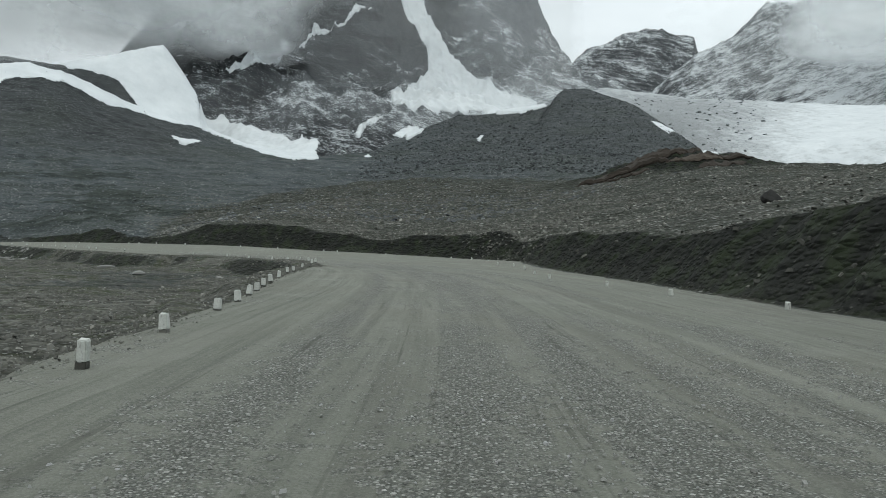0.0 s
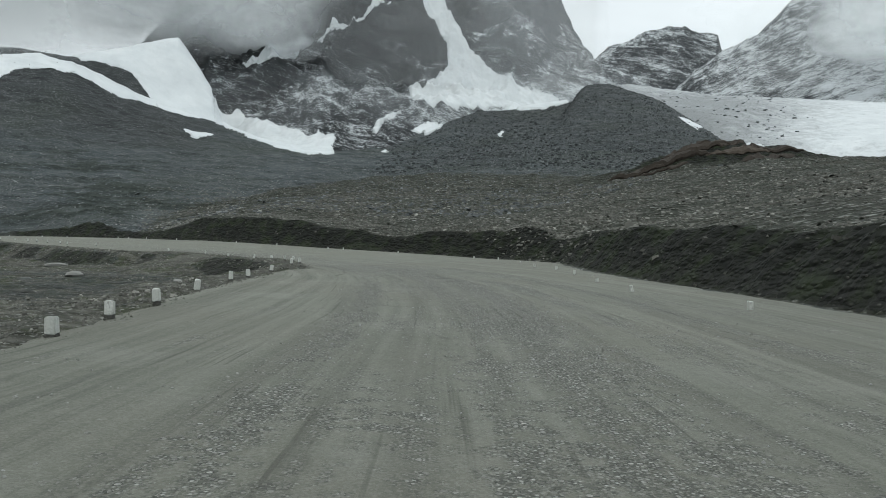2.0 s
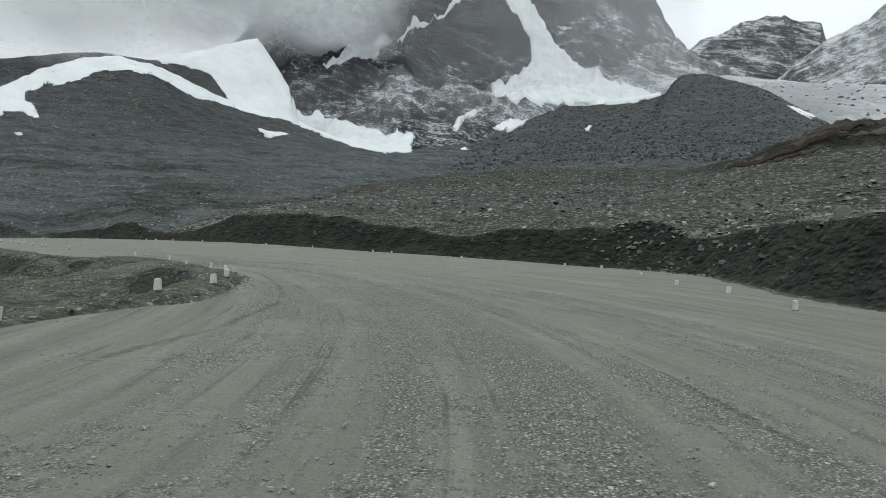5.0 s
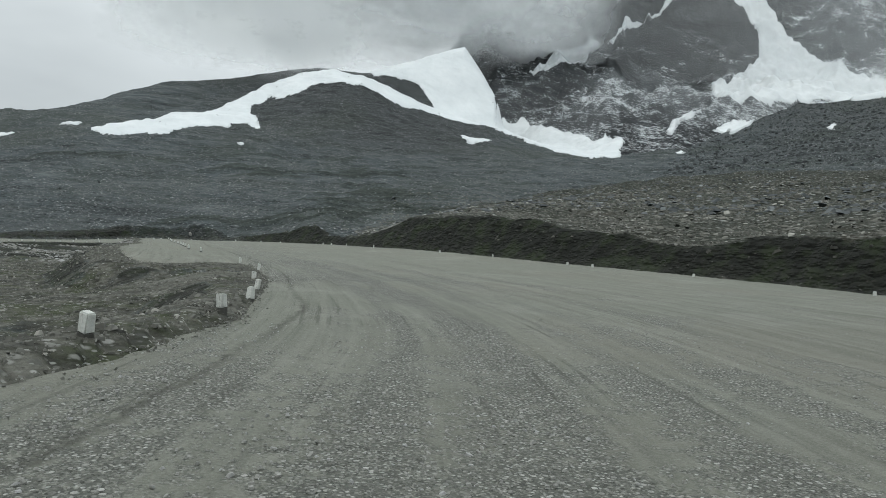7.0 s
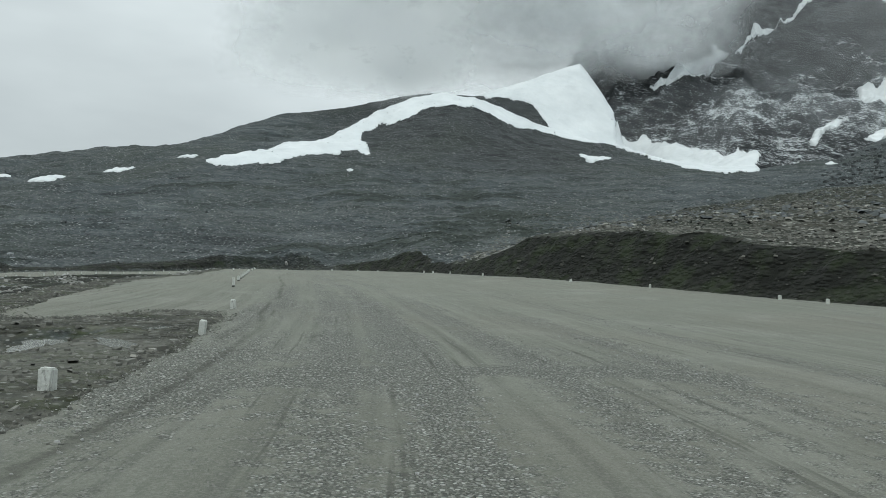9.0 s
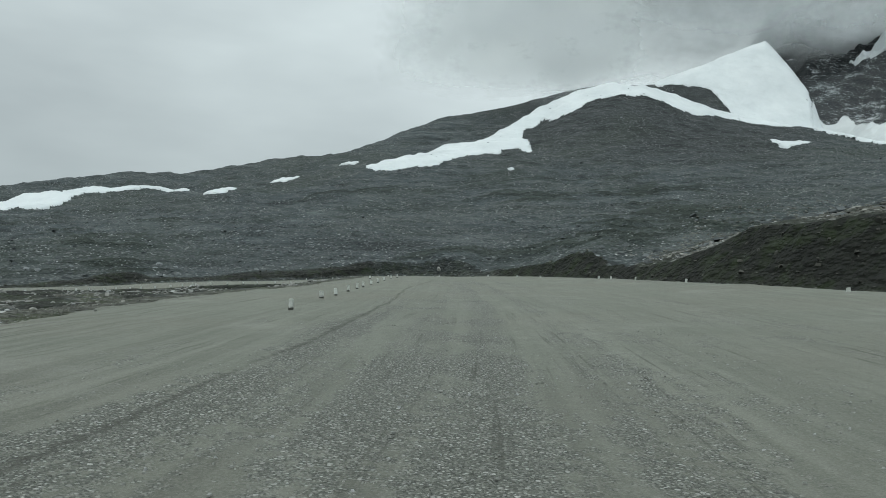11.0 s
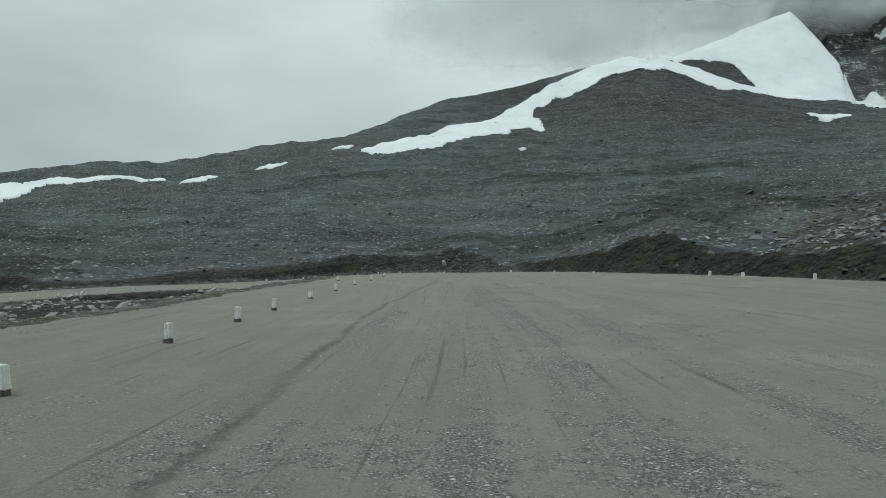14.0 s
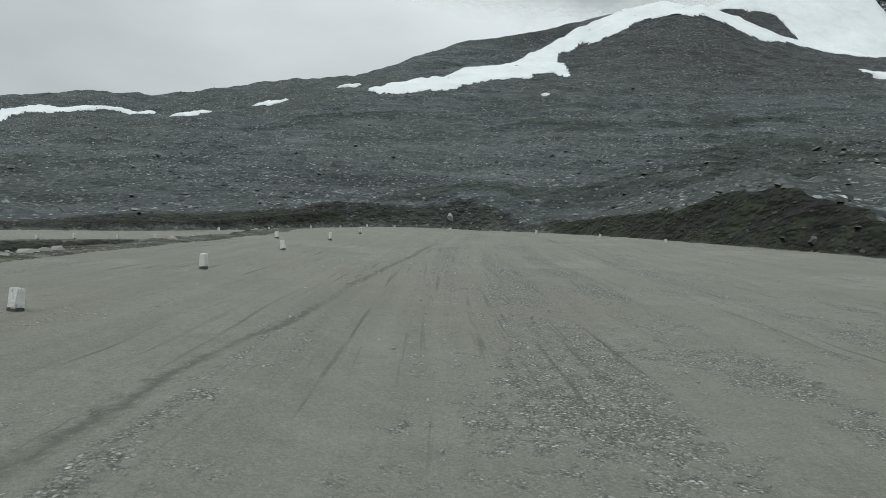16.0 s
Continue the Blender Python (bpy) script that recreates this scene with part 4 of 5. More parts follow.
def build_road():
    x, y = np.meshgrid(np.arange(-133, 20, 0.3), np.arange(-30, 201, 0.3))
    edge = np.minimum(away(x, y, OUTER_LINE), away(x, y, INNER_LINE))
    signed = np.where(inside(x, y, ROAD_RING), edge, -edge)
    rough_edge = signed + 0.4 * fbm(x, y, 2.2, 3, 90)
    lane, ahead = lay_along(x, y, DRIVE)
    lane = lane + 0.5 * fbm(x, y, 25, 3, 93)
    sway, swing = 0.3 * fbm(x, y, 5, 3, 100), 0.3 * fbm(x, y, 5, 3, 102)
    rut, ridge = away(x + sway, y + swing, RUT), away(x + 2 * sway, y + 2 * swing, RIDGE)
    z = road_level(x, y) + 0.035 * fbm(x, y, 9, 3, 91) + 0.02 * fbm(x, y, 1.3, 2, 92) + 0.012 * np.sin(lane * 2.6 + 2 * fbm(x, y, 30, 2, 94))
    z += 0.05 * np.exp(-((ridge / 0.7) ** 2)) - 0.03 * np.exp(-((rut / 0.22) ** 2)) + 0.02 * np.exp(-(((rut - 0.5) / 0.22) ** 2))
    z -= 0.5 * ease(0.3, -0.7, rough_edge)
    heaps = sum(w * np.exp(-((lane - c - 0.5 * fbm(x, y, 14, 3, 95 + k)) / s) ** 2) for k, (c, s, w) in enumerate(((-2.6, 0.5, 0.5), (0.2, 0.6, 0.75), (1.7, 0.7, 0.9), (3.6, 0.5, 0.6), (6.2, 0.6, 0.5))))
    loose = np.clip(0.6 * heaps + 0.25 * np.exp(-(((rut - 0.5) / 0.25) ** 2)) + 0.35 * fbm(x, y, 12, 3, 97), 0, 1)
    loose = (0.22 + loose) * (0.1 + 0.9 * ease(-4.2, -2.0, lane + 0.8 * fbm(x, y, 8, 3, 96)) * (1 - 0.6 * ease(7, 10, lane)))
    loose = loose * (1 - 0.5 * ease(94, 114, y)) * (1 - 0.8 * swept(x, y, lane))
    loose = np.clip(loose + 1.1 * np.exp(-((away(x + 3 * sway, y + 3 * swing, SPILL) / 0.5) ** 2)), 0, 1)
    cells = rough_edge > -0.7
    keep = cells[:-1, :-1] & cells[1:, :-1] & cells[:-1, 1:] & cells[1:, 1:]
    ob = grid_mesh("road", x, y, z, GRAVEL, {"loose": loose, "calm": ease(92, 112, y), "rut": lay_along(x + sway, y + swing, RUT)[0]}, keep, {"track": np.stack([lane, ahead / 14, 0 * lane], -1)})
    return tagged(ob, "wide unpaved mountain road of packed grey gravel", "road", kind="structure")


def build_range(name, az, r, height, mat, attribute, label):
    azs, rs = np.meshgrid(az, r)
    x, y = unpolar(azs, rs)
    ob = grid_mesh(name, x, y, height(x, y), mat, {attribute[0]: attribute[1](azs, rs)})
    return tagged(ob, label, "mountain" if "glacier" not in name else "glacier", kind="structure")


ground = build_ground()
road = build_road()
massif = build_range("rock_massif", np.arange(-16.8, 36.4, 0.09), spaced((424, 880, 3.0), (880, 1300, 6)), massif_height, CRAG,
                     ("dusting", lambda a, r: 0.11 * ease(25, -10, r - along(a, MASSIF[1], 1)) * ease(-230, -70, r - along(a, MASSIF[1], 1)) * ease(15, 10, a) + 0.04 * ease(25, -10, r - along(a, MASSIF[1], 1)) * ease(10, 15, a) + 0.08 * ease(-1, -4, a) * ease(780, 880, r) - 0.03 * ease(790, 850, r) * ease(-1, 2, a)),
                     "dark rocky mountain massif dusted with snow under cloud")
glacier = build_range("glacier", np.arange(-59.8, -10.7, 0.12), spaced((470, 1190, 4.5), (1190, 1560, 25)), glacier_height, ICE,
                      ("grime", lambda a, r: 0.34 * ease(-35, -22, a) * ease(1120, 700, r) + 0.06 * ease(640, 500, r) - 0.09 * ease(-26, -36, a)),
                      "broad white glacier with dirty lower ice")
notched = build_range("notched_peak", np.arange(-25.4, -5, 0.06), spaced((1990, 2450, 30), (2450, 2860, 5), (2860, 3300, 40)), notched_height, CRAG_FAR,
                      ("dusting", lambda a, r: 0 * a), "snow-streaked grey rock peak with a notched top")
white = build_range("snowy_mountain", np.arange(-60.1, -15.2, 0.09), spaced((1390, 2250, 7), (2250, 2720, 40)), white_height, CRAG_WHITE,
                    ("dusting", lambda a, r: 0.05 * ease(-28, -34, a)), "snow-covered mountain reaching into cloud")

# ---- snow fields ----
def surface(x, y):
    """Height of whatever land lies uppermost."""
    az, r = polar(x, y)
    rock = np.where((r > 424) & (r < 1300) & (az > -16.8) & (az < 36.4), massif_height(x, y), -99)
    ice = np.where((r > 470) & (r < 1550) & (az < -10.7) & (az > -59.8), glacier_height(x, y), -99)
    return np.maximum(np.maximum(ground_parts(x, y)[0], rock), ice)


def build_snow(rim, lift, label, seed):
    rim = np.array(rim)
    ring = np.stack(unpolar(rim[:, 0], rim[:, 1]), -1)
    (a0, r0), (a1, r1) = rim.min(0), rim.max(0)
    wide, deep = np.radians(a1 - a0) * (r0 + r1) / 2, r1 - r0
    step = max(0.35, math.sqrt(wide * deep / 26000))
    az, r = np.linspace(a0 - 0.1, a1 + 0.1, int(wide / step) + 8), np.linspace(r0 - 3, r1 + 3, int(deep / step) + 12)
    azs, rs = np.meshgrid(az, r)
    x, y = unpolar(azs, rs)
    gap = away(x, y, np.concatenate([ring, ring[:1]]))
    size = min(1.0, max(wide, deep) / 40)
    signed = np.where(inside(x, y, ring), gap, -gap) + size * (2.3 * fbm(x, y, 9 * size + 1, 5, seed, 0.68) - 0.1)
    z = surface(x, y) + lift * ease(0, 1.5 + 2 * (lift > 2.5), signed) - 0.25 + 0.35 * fbm(x, y, 14, 3, seed + 3)
    inn = signed > 0
    keep = inn[:-1, :-1] & inn[1:, :-1] & inn[:-1, 1:] & inn[1:, 1:]
    ob = grid_mesh("snow_field" if wide > 30 else "snow_patch", x, y, z, SNOW, {"grime": 0.25 * ease(4, 0, signed) - 0.05}, keep)
    return tagged(ob, label, "snow", group="snow fields on the mountainside")


# bearing and radius of each field's rim, metres above the rock, label
build_snow([(53.14, 297), (51.66, 307), (47.81, 335), (44.34, 343), (42.05, 367), (39.78, 386), (41.5, 386), (36.1, 405), (33.7, 412), (31.3, 418), (27.8, 425), (24.1, 432), (24.15, 402), (26.28, 392), (28.12, 384), (29.63, 377), (31.19, 375), (33.16, 375), (35.17, 375), (36.76, 363), (38.42, 365), (38.88, 374), (40.28, 353), (40.36, 342), (39.72, 324), (39.41, 305), (39.8, 299), (40.74, 315), (41.81, 314), (42.17, 300), (42.86, 310), (45.48, 310), (47.11, 287), (49.78, 291), (51.49, 281), (52.62, 285)],
           0.7, "long curving band of old snow on a dark hill", 200)
build_snow([(22.12, 362), (20.98, 367), (18.92, 371), (20.02, 345), (20.52, 339), (21.26, 343)],
           0.7, "small white snow patch on dark scree", 205)
build_snow([(19.18, 410), (16.4, 400), (14.05, 379), (11.4, 369), (9.73, 370), (7.98, 389), (8.85, 488), (8.46, 503), (8.98, 512), (9.69, 512), (10.49, 535), (10.71, 524), (13.25, 562), (15.44, 579), (17.74, 615), (18.23, 610), (19.04, 614), (19.53, 625), (19.65, 464)],
           1.1, "white snow field below a rock face", 210)
build_snow([(2.46, 861), (1.84, 857), (1.23, 856), (0.78, 843), (0.34, 837), (0.04, 811), (0.96, 796), (1.99, 752), (3.47, 764), (3.17, 749), (1.63, 661), (0.25, 676), (-0.96, 676), (-2.07, 693), (-3.17, 710), (-4.26, 726), (-5.39, 733), (-6.88, 656), (-8.01, 656), (-9.18, 646), (-10.31, 665), (-11.43, 683), (-9.97, 796), (-9.01, 792), (-8.03, 789), (-7, 796), (-6.01, 794), (-4.95, 808), (-3.88, 825), (-2.84, 833), (-1.79, 847), (-1.32, 858), (-0.85, 868), (-0.3, 876), (0.25, 881), (0.73, 896), (1.21, 906), (2.24, 894), (3.31, 894), (2.88, 874)],
           3.2, "steep snow gully spreading into a broad apron", 215)
build_snow([(2.32, 565), (1.74, 592), (1.07, 603), (0.6, 621), (0.06, 625), (-0.79, 572), (-0.89, 520), (-0.19, 516), (0.46, 506), (1.62, 572)],
           2.2, "white snow patch below the crags", 220)
build_snow([(5.43, 532), (5.64, 541), (5.41, 555), (5.2, 576), (4.83, 599), (4.35, 601), (3.87, 601), (3.43, 612), (3.22, 611), (3.7, 596), (4.17, 579), (4.66, 566), (4.86, 551), (5.03, 531)],
           2.2, "thin crooked strip of snow on grey rock", 225)
build_snow([(84.03, 252), (81.82, 289), (78.56, 305), (75.04, 316), (71.23, 316), (66.85, 309), (66.95, 305), (69.2, 308), (72.35, 310), (74.94, 301), (75.73, 284), (77.25, 271), (78.54, 279), (80.59, 260), (80.91, 243), (82.13, 143)],
           0.7, "long thin snow field below a ridge", 230)
build_snow([(65.9, 291), (64.67, 306), (63.15, 299), (64.09, 283), (65.08, 275)],
           0.7, "small snow patch below a ridge", 235)
build_snow([(61.01, 298), (59.99, 307), (58.2, 299), (59.69, 294)],
           0.7, "small snow patch below a ridge", 240)
build_snow([(55.54, 307), (54.78, 312), (53.54, 311), (54.07, 305)],
           0.7, "small snow patch below a ridge", 245)
build_snow([(11.52, 774), (10.48, 797), (10.13, 809), (9.26, 815), (8.31, 819), (6.31, 844), (5.25, 861), (6.71, 852), (7.12, 838), (8.51, 819), (8.94, 814), (10.19, 796), (11.12, 774)],
           2.2, "narrow snow gully on a dark crag", 250)
build_snow([(17.6, 692), (16.18, 721), (14.95, 738), (11.94, 780), (12.48, 751), (14.45, 715), (16.71, 682)],
           2.2, "snow lying on a misty rock ledge", 255)
build_snow([(3.89, 401), (3.28, 411), (2.84, 394), (3.4, 394)],
           0.7, "tiny snow patch on dark scree", 260)
build_snow([(-6.71, 446), (-6.68, 486), (-7.12, 484), (-7.55, 422)],
           0.7, "tiny snow patch on dark scree", 265)
build_snow([(-21.99, 508), (-22.45, 529), (-24.07, 517), (-24.17, 478)],
           0.7, "narrow snow strip along a moraine", 270)
build_snow([(-41.06, 170), (-26.3, 546), (-43.8, 170), (-42.99, 168)],
           0.7, "narrow snow strip along a moraine", 275)
build_snow([(41.64, 285), (40.53, 278), (40.71, 274), (41.37, 277)],
           0.7, "tiny snow patch on dark scree", 280)
build_snow([(28.4, 270), (27.84, 271), (28.01, 268)],
           0.7, "tiny snow patch on dark scree", 285)
build_snow([(19.3, 416), (19.2, 450), (19.6, 488), (20.9, 505), (22.8, 528), (24.2, 522), (27.4, 509), (31.6, 493), (30.4, 467), (28.5, 469), (26.5, 464), (25.2, 450), (24.8, 436), (24.4, 425), (24.2, 405), (21.5, 408)],
           0.7, "steep white snow slope rising to a point", 290)



# ---- clouds ----
def build_cloud(az, z, radius, mat, seed, label, sink=0.35, leftward=0.3, billow=60):
    azs, zs = np.meshgrid(np.linspace(*az, 90), np.linspace(*z, 50))
    u, v = (azs - az[0]) / (az[1] - az[0]), (zs - z[0]) / (z[1] - z[0])
    rs = radius + billow * fbm(azs * 6, zs, 90, 4, seed)
    x, y = unpolar(azs, rs)
    body = ease(0, leftward, u) * ease(1, 1 - min(0.7, 1.8 * leftward), u) * ease(0, sink, v) * ease(1.0, 0.8, v)
    return tagged(grid_mesh("cloud", x, y, zs, mat, {"body": body}), label, "cloud", group="clouds round the peaks")


build_cloud((13, 66), (120, 440), 640, MIST_FAR, 301, "grey cloud bank drifting over a snowy ridge", 0.3, 0.3)
build_cloud((12, 48), (130, 520), 600, MIST_FAR, 307, "grey cloud bank drifting over a snowy ridge", 0.35, 0.3)
build_cloud((4, 46), (150, 460), 690, MIST_FAR, 302, "grey cloud bank drifting over a snowy ridge", 0.35, 0.35)
build_cloud((26, 60), (84, 190), 428, MIST_LOW, 309, "thin mist drifting over a dark hill", 0.35, 0.25, 12)
build_cloud((7, 32), (128, 420), 650, MIST_LEDGE, 311, "grey cloud lying along a rock ledge", 0.4, 0.38, 14)
build_cloud((-4, 16), (150, 520), 715, MIST_NEAR, 303, "thin mist hanging on a dark crag", 0.6, 0.45)
build_cloud((-13, 3), (170, 520), 720, MIST_NEAR, 304, "thin mist hanging on a dark crag", 0.6, 0.45)
build_cloud((-16, 27), (90, 620), 735, VEIL, 308, "faint haze in front of a dark crag", 0.25, 0.1)
build_cloud((-66, -14), (215, 640), 1330, VEIL, 310, "faint haze in front of snowy peaks", 0.3, 0.15)
build_cloud((-75, -22), (370, 1000), 1640, MIST_FAR, 305, "white cloud hiding a snowy summit", 0.16, 0.1)
build_cloud((-70, -24), (330, 900), 1500, MIST_FAR, 306, "white cloud hiding a snowy summit", 0.28, 0.12)


# ---- loose stones ----
def stone_shapes(kinds=7, seed=5):
    """A few rough eight-cornered stones of unit size."""
    rng = np.random.RandomState(seed)
    corners = np.array([(x, y, z) for z in (-1, 1) for y in (-1, 1) for x in (-1, 1)], float)
    shapes = []
    for _ in range(kinds):
        top = np.where(corners[:, 2:] > 0, rng.uniform(0.45, 0.85), 1.0)
        shapes.append(np.concatenate([corners[:, :2] * top, corners[:, 2:]], 1) * 0.5 * rng.uniform(0.7, 1.25, (8, 3)))
    return np.array(shapes)


STONES = stone_shapes()
STONE_FACES = np.array([(4, 5, 7, 6), (0, 1, 5, 4), (1, 3, 7, 5), (3, 2, 6, 7), (2, 0, 4, 6)])


def scatter(name, x, y, z, size, flat, mat, label, seed, tilt=0.25):
    """One object of many loose stones at the given places."""
    rng = np.random.RandomState(seed)
    n = len(x)
    pts = STONES[rng.randint(0, len(STONES), n)] * np.stack([size * rng.uniform(0.8, 1.5, n), size * rng.uniform(0.6, 1.0, n), size * flat * rng.uniform(0.6, 1.3, n)], -1)[:, None]
    lean, turn = rng.normal(0, tilt, n), rng.uniform(0, 2 * math.pi, n)
    c, s = np.cos(lean)[:, None], np.sin(lean)[:, None]
    px, pz = pts[:, :, 0] * c - pts[:, :, 2] * s, pts[:, :, 0] * s + pts[:, :, 2] * c
    c, s = np.cos(turn)[:, None], np.sin(turn)[:, None]
    out = np.stack([px * c - pts[:, :, 1] * s + x[:, None], px * s + pts[:, :, 1] * c + y[:, None], pz + (z + 0.22 * size * flat)[:, None]], -1)
    faces = (STONE_FACES[None] + 8 * np.arange(n)[:, None, None]).reshape(-1, 4)
    me = bpy.data.meshes.new(name)
    me.vertices.add(8 * n)
    me.vertices.foreach_set("co", out.astype(np.float32).ravel())
    me.loops.add(faces.size)
    me.loops.foreach_set("vertex_index", faces.ravel().astype(np.int32))
    me.polygons.add(len(faces))
    me.polygons.foreach_set("loop_start", np.arange(0, faces.size, 4, dtype=np.int32))
    me.polygons.foreach_set("use_smooth", np.zeros(len(faces), bool))
    me.update(calc_edges=True)
    me.materials.append(mat)
    return tagged(new(name, me), label, "stones", kind="stuff")


def sizes(rng, n, small, big, power=2.5):
    return small + (big - small) * rng.uniform(0, 1, n) ** power


rng = np.random.RandomState(11)
drive = DRIVE[(DRIVE[:, 1] > -6) & (DRIVE[:, 0] > -86)]


def beside_drive(n, spread, lanes):
    """Places strewn along the drive, thickest on the loose ridges between the wheel tracks."""
    at = rng.uniform(0, len(drive) - 1.001, n)
    k = at.astype(int)
    p = drive[k] + (drive[k + 1] - drive[k]) * (at - k)[:, None]
    d = drive[k + 1] - drive[k]
    side = np.stack([d[:, 1], -d[:, 0]], -1) / np.hypot(d[:, 0], d[:, 1])[:, None]
    off = np.where(rng.uniform(0, 1, n) < 0.35, np.array(lanes)[rng.randint(0, len(lanes), n)] + rng.normal(0, 0.45, n), rng.normal(0, spread, n))
    return p[:, 0] + side[:, 0] * off, p[:, 1] + side[:, 1] * off


x, y = beside_drive(95000, 4.2, (-2.6, 0.2, 1.4, 2.0, 3.6, 6.2))
clump = fbm(x, y, 5, 3, 77)
across = lay_along(x, y, DRIVE)[0]
pick = inside(x, y, ROAD_RING) & (rng.uniform(0, 1, len(x)) > 0.55 * ease(94, 114, y) + 0.8 * swept(x, y, across)) & (across > -3.2 + 1.2 * rng.normal(0, 1, len(x))) & (clump > rng.uniform(-0.5, 0.25, len(x)))
x, y = x[pick], y[pick]
scatter("road_gravel", x, y, road_level(x, y) + 0.006, sizes(rng, len(x), 0.014, 0.042, 2.2), 0.55, ROAD_STONE, "loose grey gravel strewn over the packed road", 21)

x, y = rng.uniform(-60, 0, 170000), rng.uniform(-6, 120, 170000)
h, face, valley, out, inn, on = ground_parts(x, y)
pick = valley & (inn < 34) & (rng.uniform(0, 1, len(x)) < np.clip(1.25 - inn / 16, 0.1, 1)) & (fbm(x, y, 5, 3, 79) > rng.uniform(-0.6, 0.25, len(x)))
x, y, h = x[pick][:30000], y[pick][:30000], h[pick][:30000]
scatter("verge_stones", x, y, h, sizes(rng, len(x), 0.022, 0.17, 4.5), 0.5, SLOPE_STONE, "scattered stones and rubble on the dirt beside the road", 22, 0.3)

# spilled stones where the bank is low
turn, way = rng.normal(-74, 11, 2200), 44 + 16 * rng.uniform(0, 1, 2200)
x, y = unpolar(turn, way)
h, face, valley, out, inn, on = ground_parts(x, y)
pick = ~on & ~valley & (out > 0.3)
scatter("spilled_stones", x[pick], y[pick], h[pick], sizes(rng, pick.sum(), 0.06, 0.55, 4), 0.35, SLOPE_STONE, "pale stones spilled down a low bank", 27, 0.4)

x, y = rng.uniform(-135, 40, 90000), rng.uniform(0, 205, 90000)
h, face, valley, out, inn, on = ground_parts(x, y)
pick = (face > 0.5) & (out < 12) & ~valley & ~on & (rng.uniform(0, 1, len(x)) < 0.55)
x, y, h, out = x[pick][:5000], y[pick][:5000], h[pick][:5000], out[pick][:5000]
scatter("bank_stones", x, y, h, sizes(rng, len(x), 0.05, 0.42, 4), 0.5, BANK_STONE, "stones stuck in the dark earth bank", 23, 0.5)

az, r = rng.uniform(-110, 25, 60000), 42 + 165 * rng.uniform(0, 1, 60000) ** 0.7
x, y = unpolar(az, r)
h, face, valley, out, inn, on = ground_parts(x, y)
pick = (face < 0.2) & ~valley & ~on & (out > 2) & (fbm(x, y, 16, 4, 81) > rng.uniform(-0.7, 0.3, len(x)))
x, y, h = x[pick][:30000], y[pick][:30000], h[pick][:30000]
scatter("slope_stones", x, y, h, sizes(rng, len(x), 0.15, 0.75, 2.4), 0.28, SLOPE_STONE, "flat grey stones lying on the brown slope", 24)

az = rng.uniform(-142, 8, 60000)
r = along(az, FOOT, 1) + 0.4 + 45 * rng.uniform(0, 1, 60000) ** 1.4
x, y = unpolar(az, r)
h, face, valley, out, inn, on = ground_parts(x, y)
pick = (face < 0.35) & ~valley & ~on & (fbm(x, y, 7, 4, 86) > rng.uniform(-0.7, 0.3, len(x)))
x, y, h = x[pick][:26000], y[pick][:26000], h[pick][:26000]
scatter("slope_rubble", x, y, h, sizes(rng, len(x), 0.06, 0.34, 3), 0.3, SLOPE_STONE, "grey rubble on the brown slope above the bank", 30, 0.4)

k = rng.randint(0, len(INNER_LINE) - 1, 30000)
p = INNER_LINE[k] + (INNER_LINE[k + 1] - INNER_LINE[k]) * rng.uniform(0, 1, (30000, 1)) + rng.normal(0, 0.35, (30000, 2))
p = p[(p[:, 1] > 0) & (p[:, 1] < 130) & (p[:, 0] > -80)][:9000]
h, face, valley, out, inn, on = ground_parts(p[:, 0], p[:, 1])
scatter("edge_clods", p[:, 0], p[:, 1], np.where(on, road_level(p[:, 0], p[:, 1]), h), sizes(rng, len(p), 0.014, 0.055, 2.5), 0.6, SLOPE_STONE, "small clods and stones along the road's edge", 31, 0.4)

az, r = rng.uniform(-45, 92, 60000), 60 + 380 * rng.uniform(0, 1, 60000)
x, y = unpolar(az, r)
h, face, valley, out, inn, on = ground_parts(x, y)
pick = (face < 0.2) & ~valley & ~on & (out > 3) & (fbm(x, y, 24, 4, 83) > rng.uniform(-0.6, 0.4, len(x)))
x, y, h = x[pick][:20000], y[pick][:20000], h[pick][:20000]
scatter("scree_stones", x, y, h, sizes(rng, len(x), 0.22, 1.15, 3), 0.32, SCREE_STONE, "grey boulders and rubble on the scree slope", 25)

az, r = rng.uniform(-32, 3, 30000), 265 + 435 * rng.uniform(0, 1, 30000)
pick = r < along(az, CREST, 1) + 4
x, y = unpolar(az[pick], r[pick])
h = ground_height(x, y)
scatter("moraine_stones", x[:17000], y[:17000], h[:17000], sizes(rng, len(x[:17000]), 0.3, 1.7, 4), 0.6, MORAINE_STONE, "dark boulders heaped on the moraine", 26)


az, r = rng.uniform(-31, -14, 5000), 520 + 520 * rng.uniform(0, 1, 5000) ** 1.6
x, y = unpolar(az, r)
h, under = glacier_height(x, y), ground_height(x, y)
pick = (h > under + 0.5) & (rng.uniform(0, 1, len(x)) < np.clip((az + 34) / 30, 0.02, 0.3)) & (fbm(x, y, 60, 3, 85) > -0.2)
scatter("glacier_stones", x[pick], y[pick], h[pick], sizes(rng, pick.sum(), 0.5, 3.2, 5), 0.5, SCREE_STONE, "dark stones strewn over the dirty ice", 28)


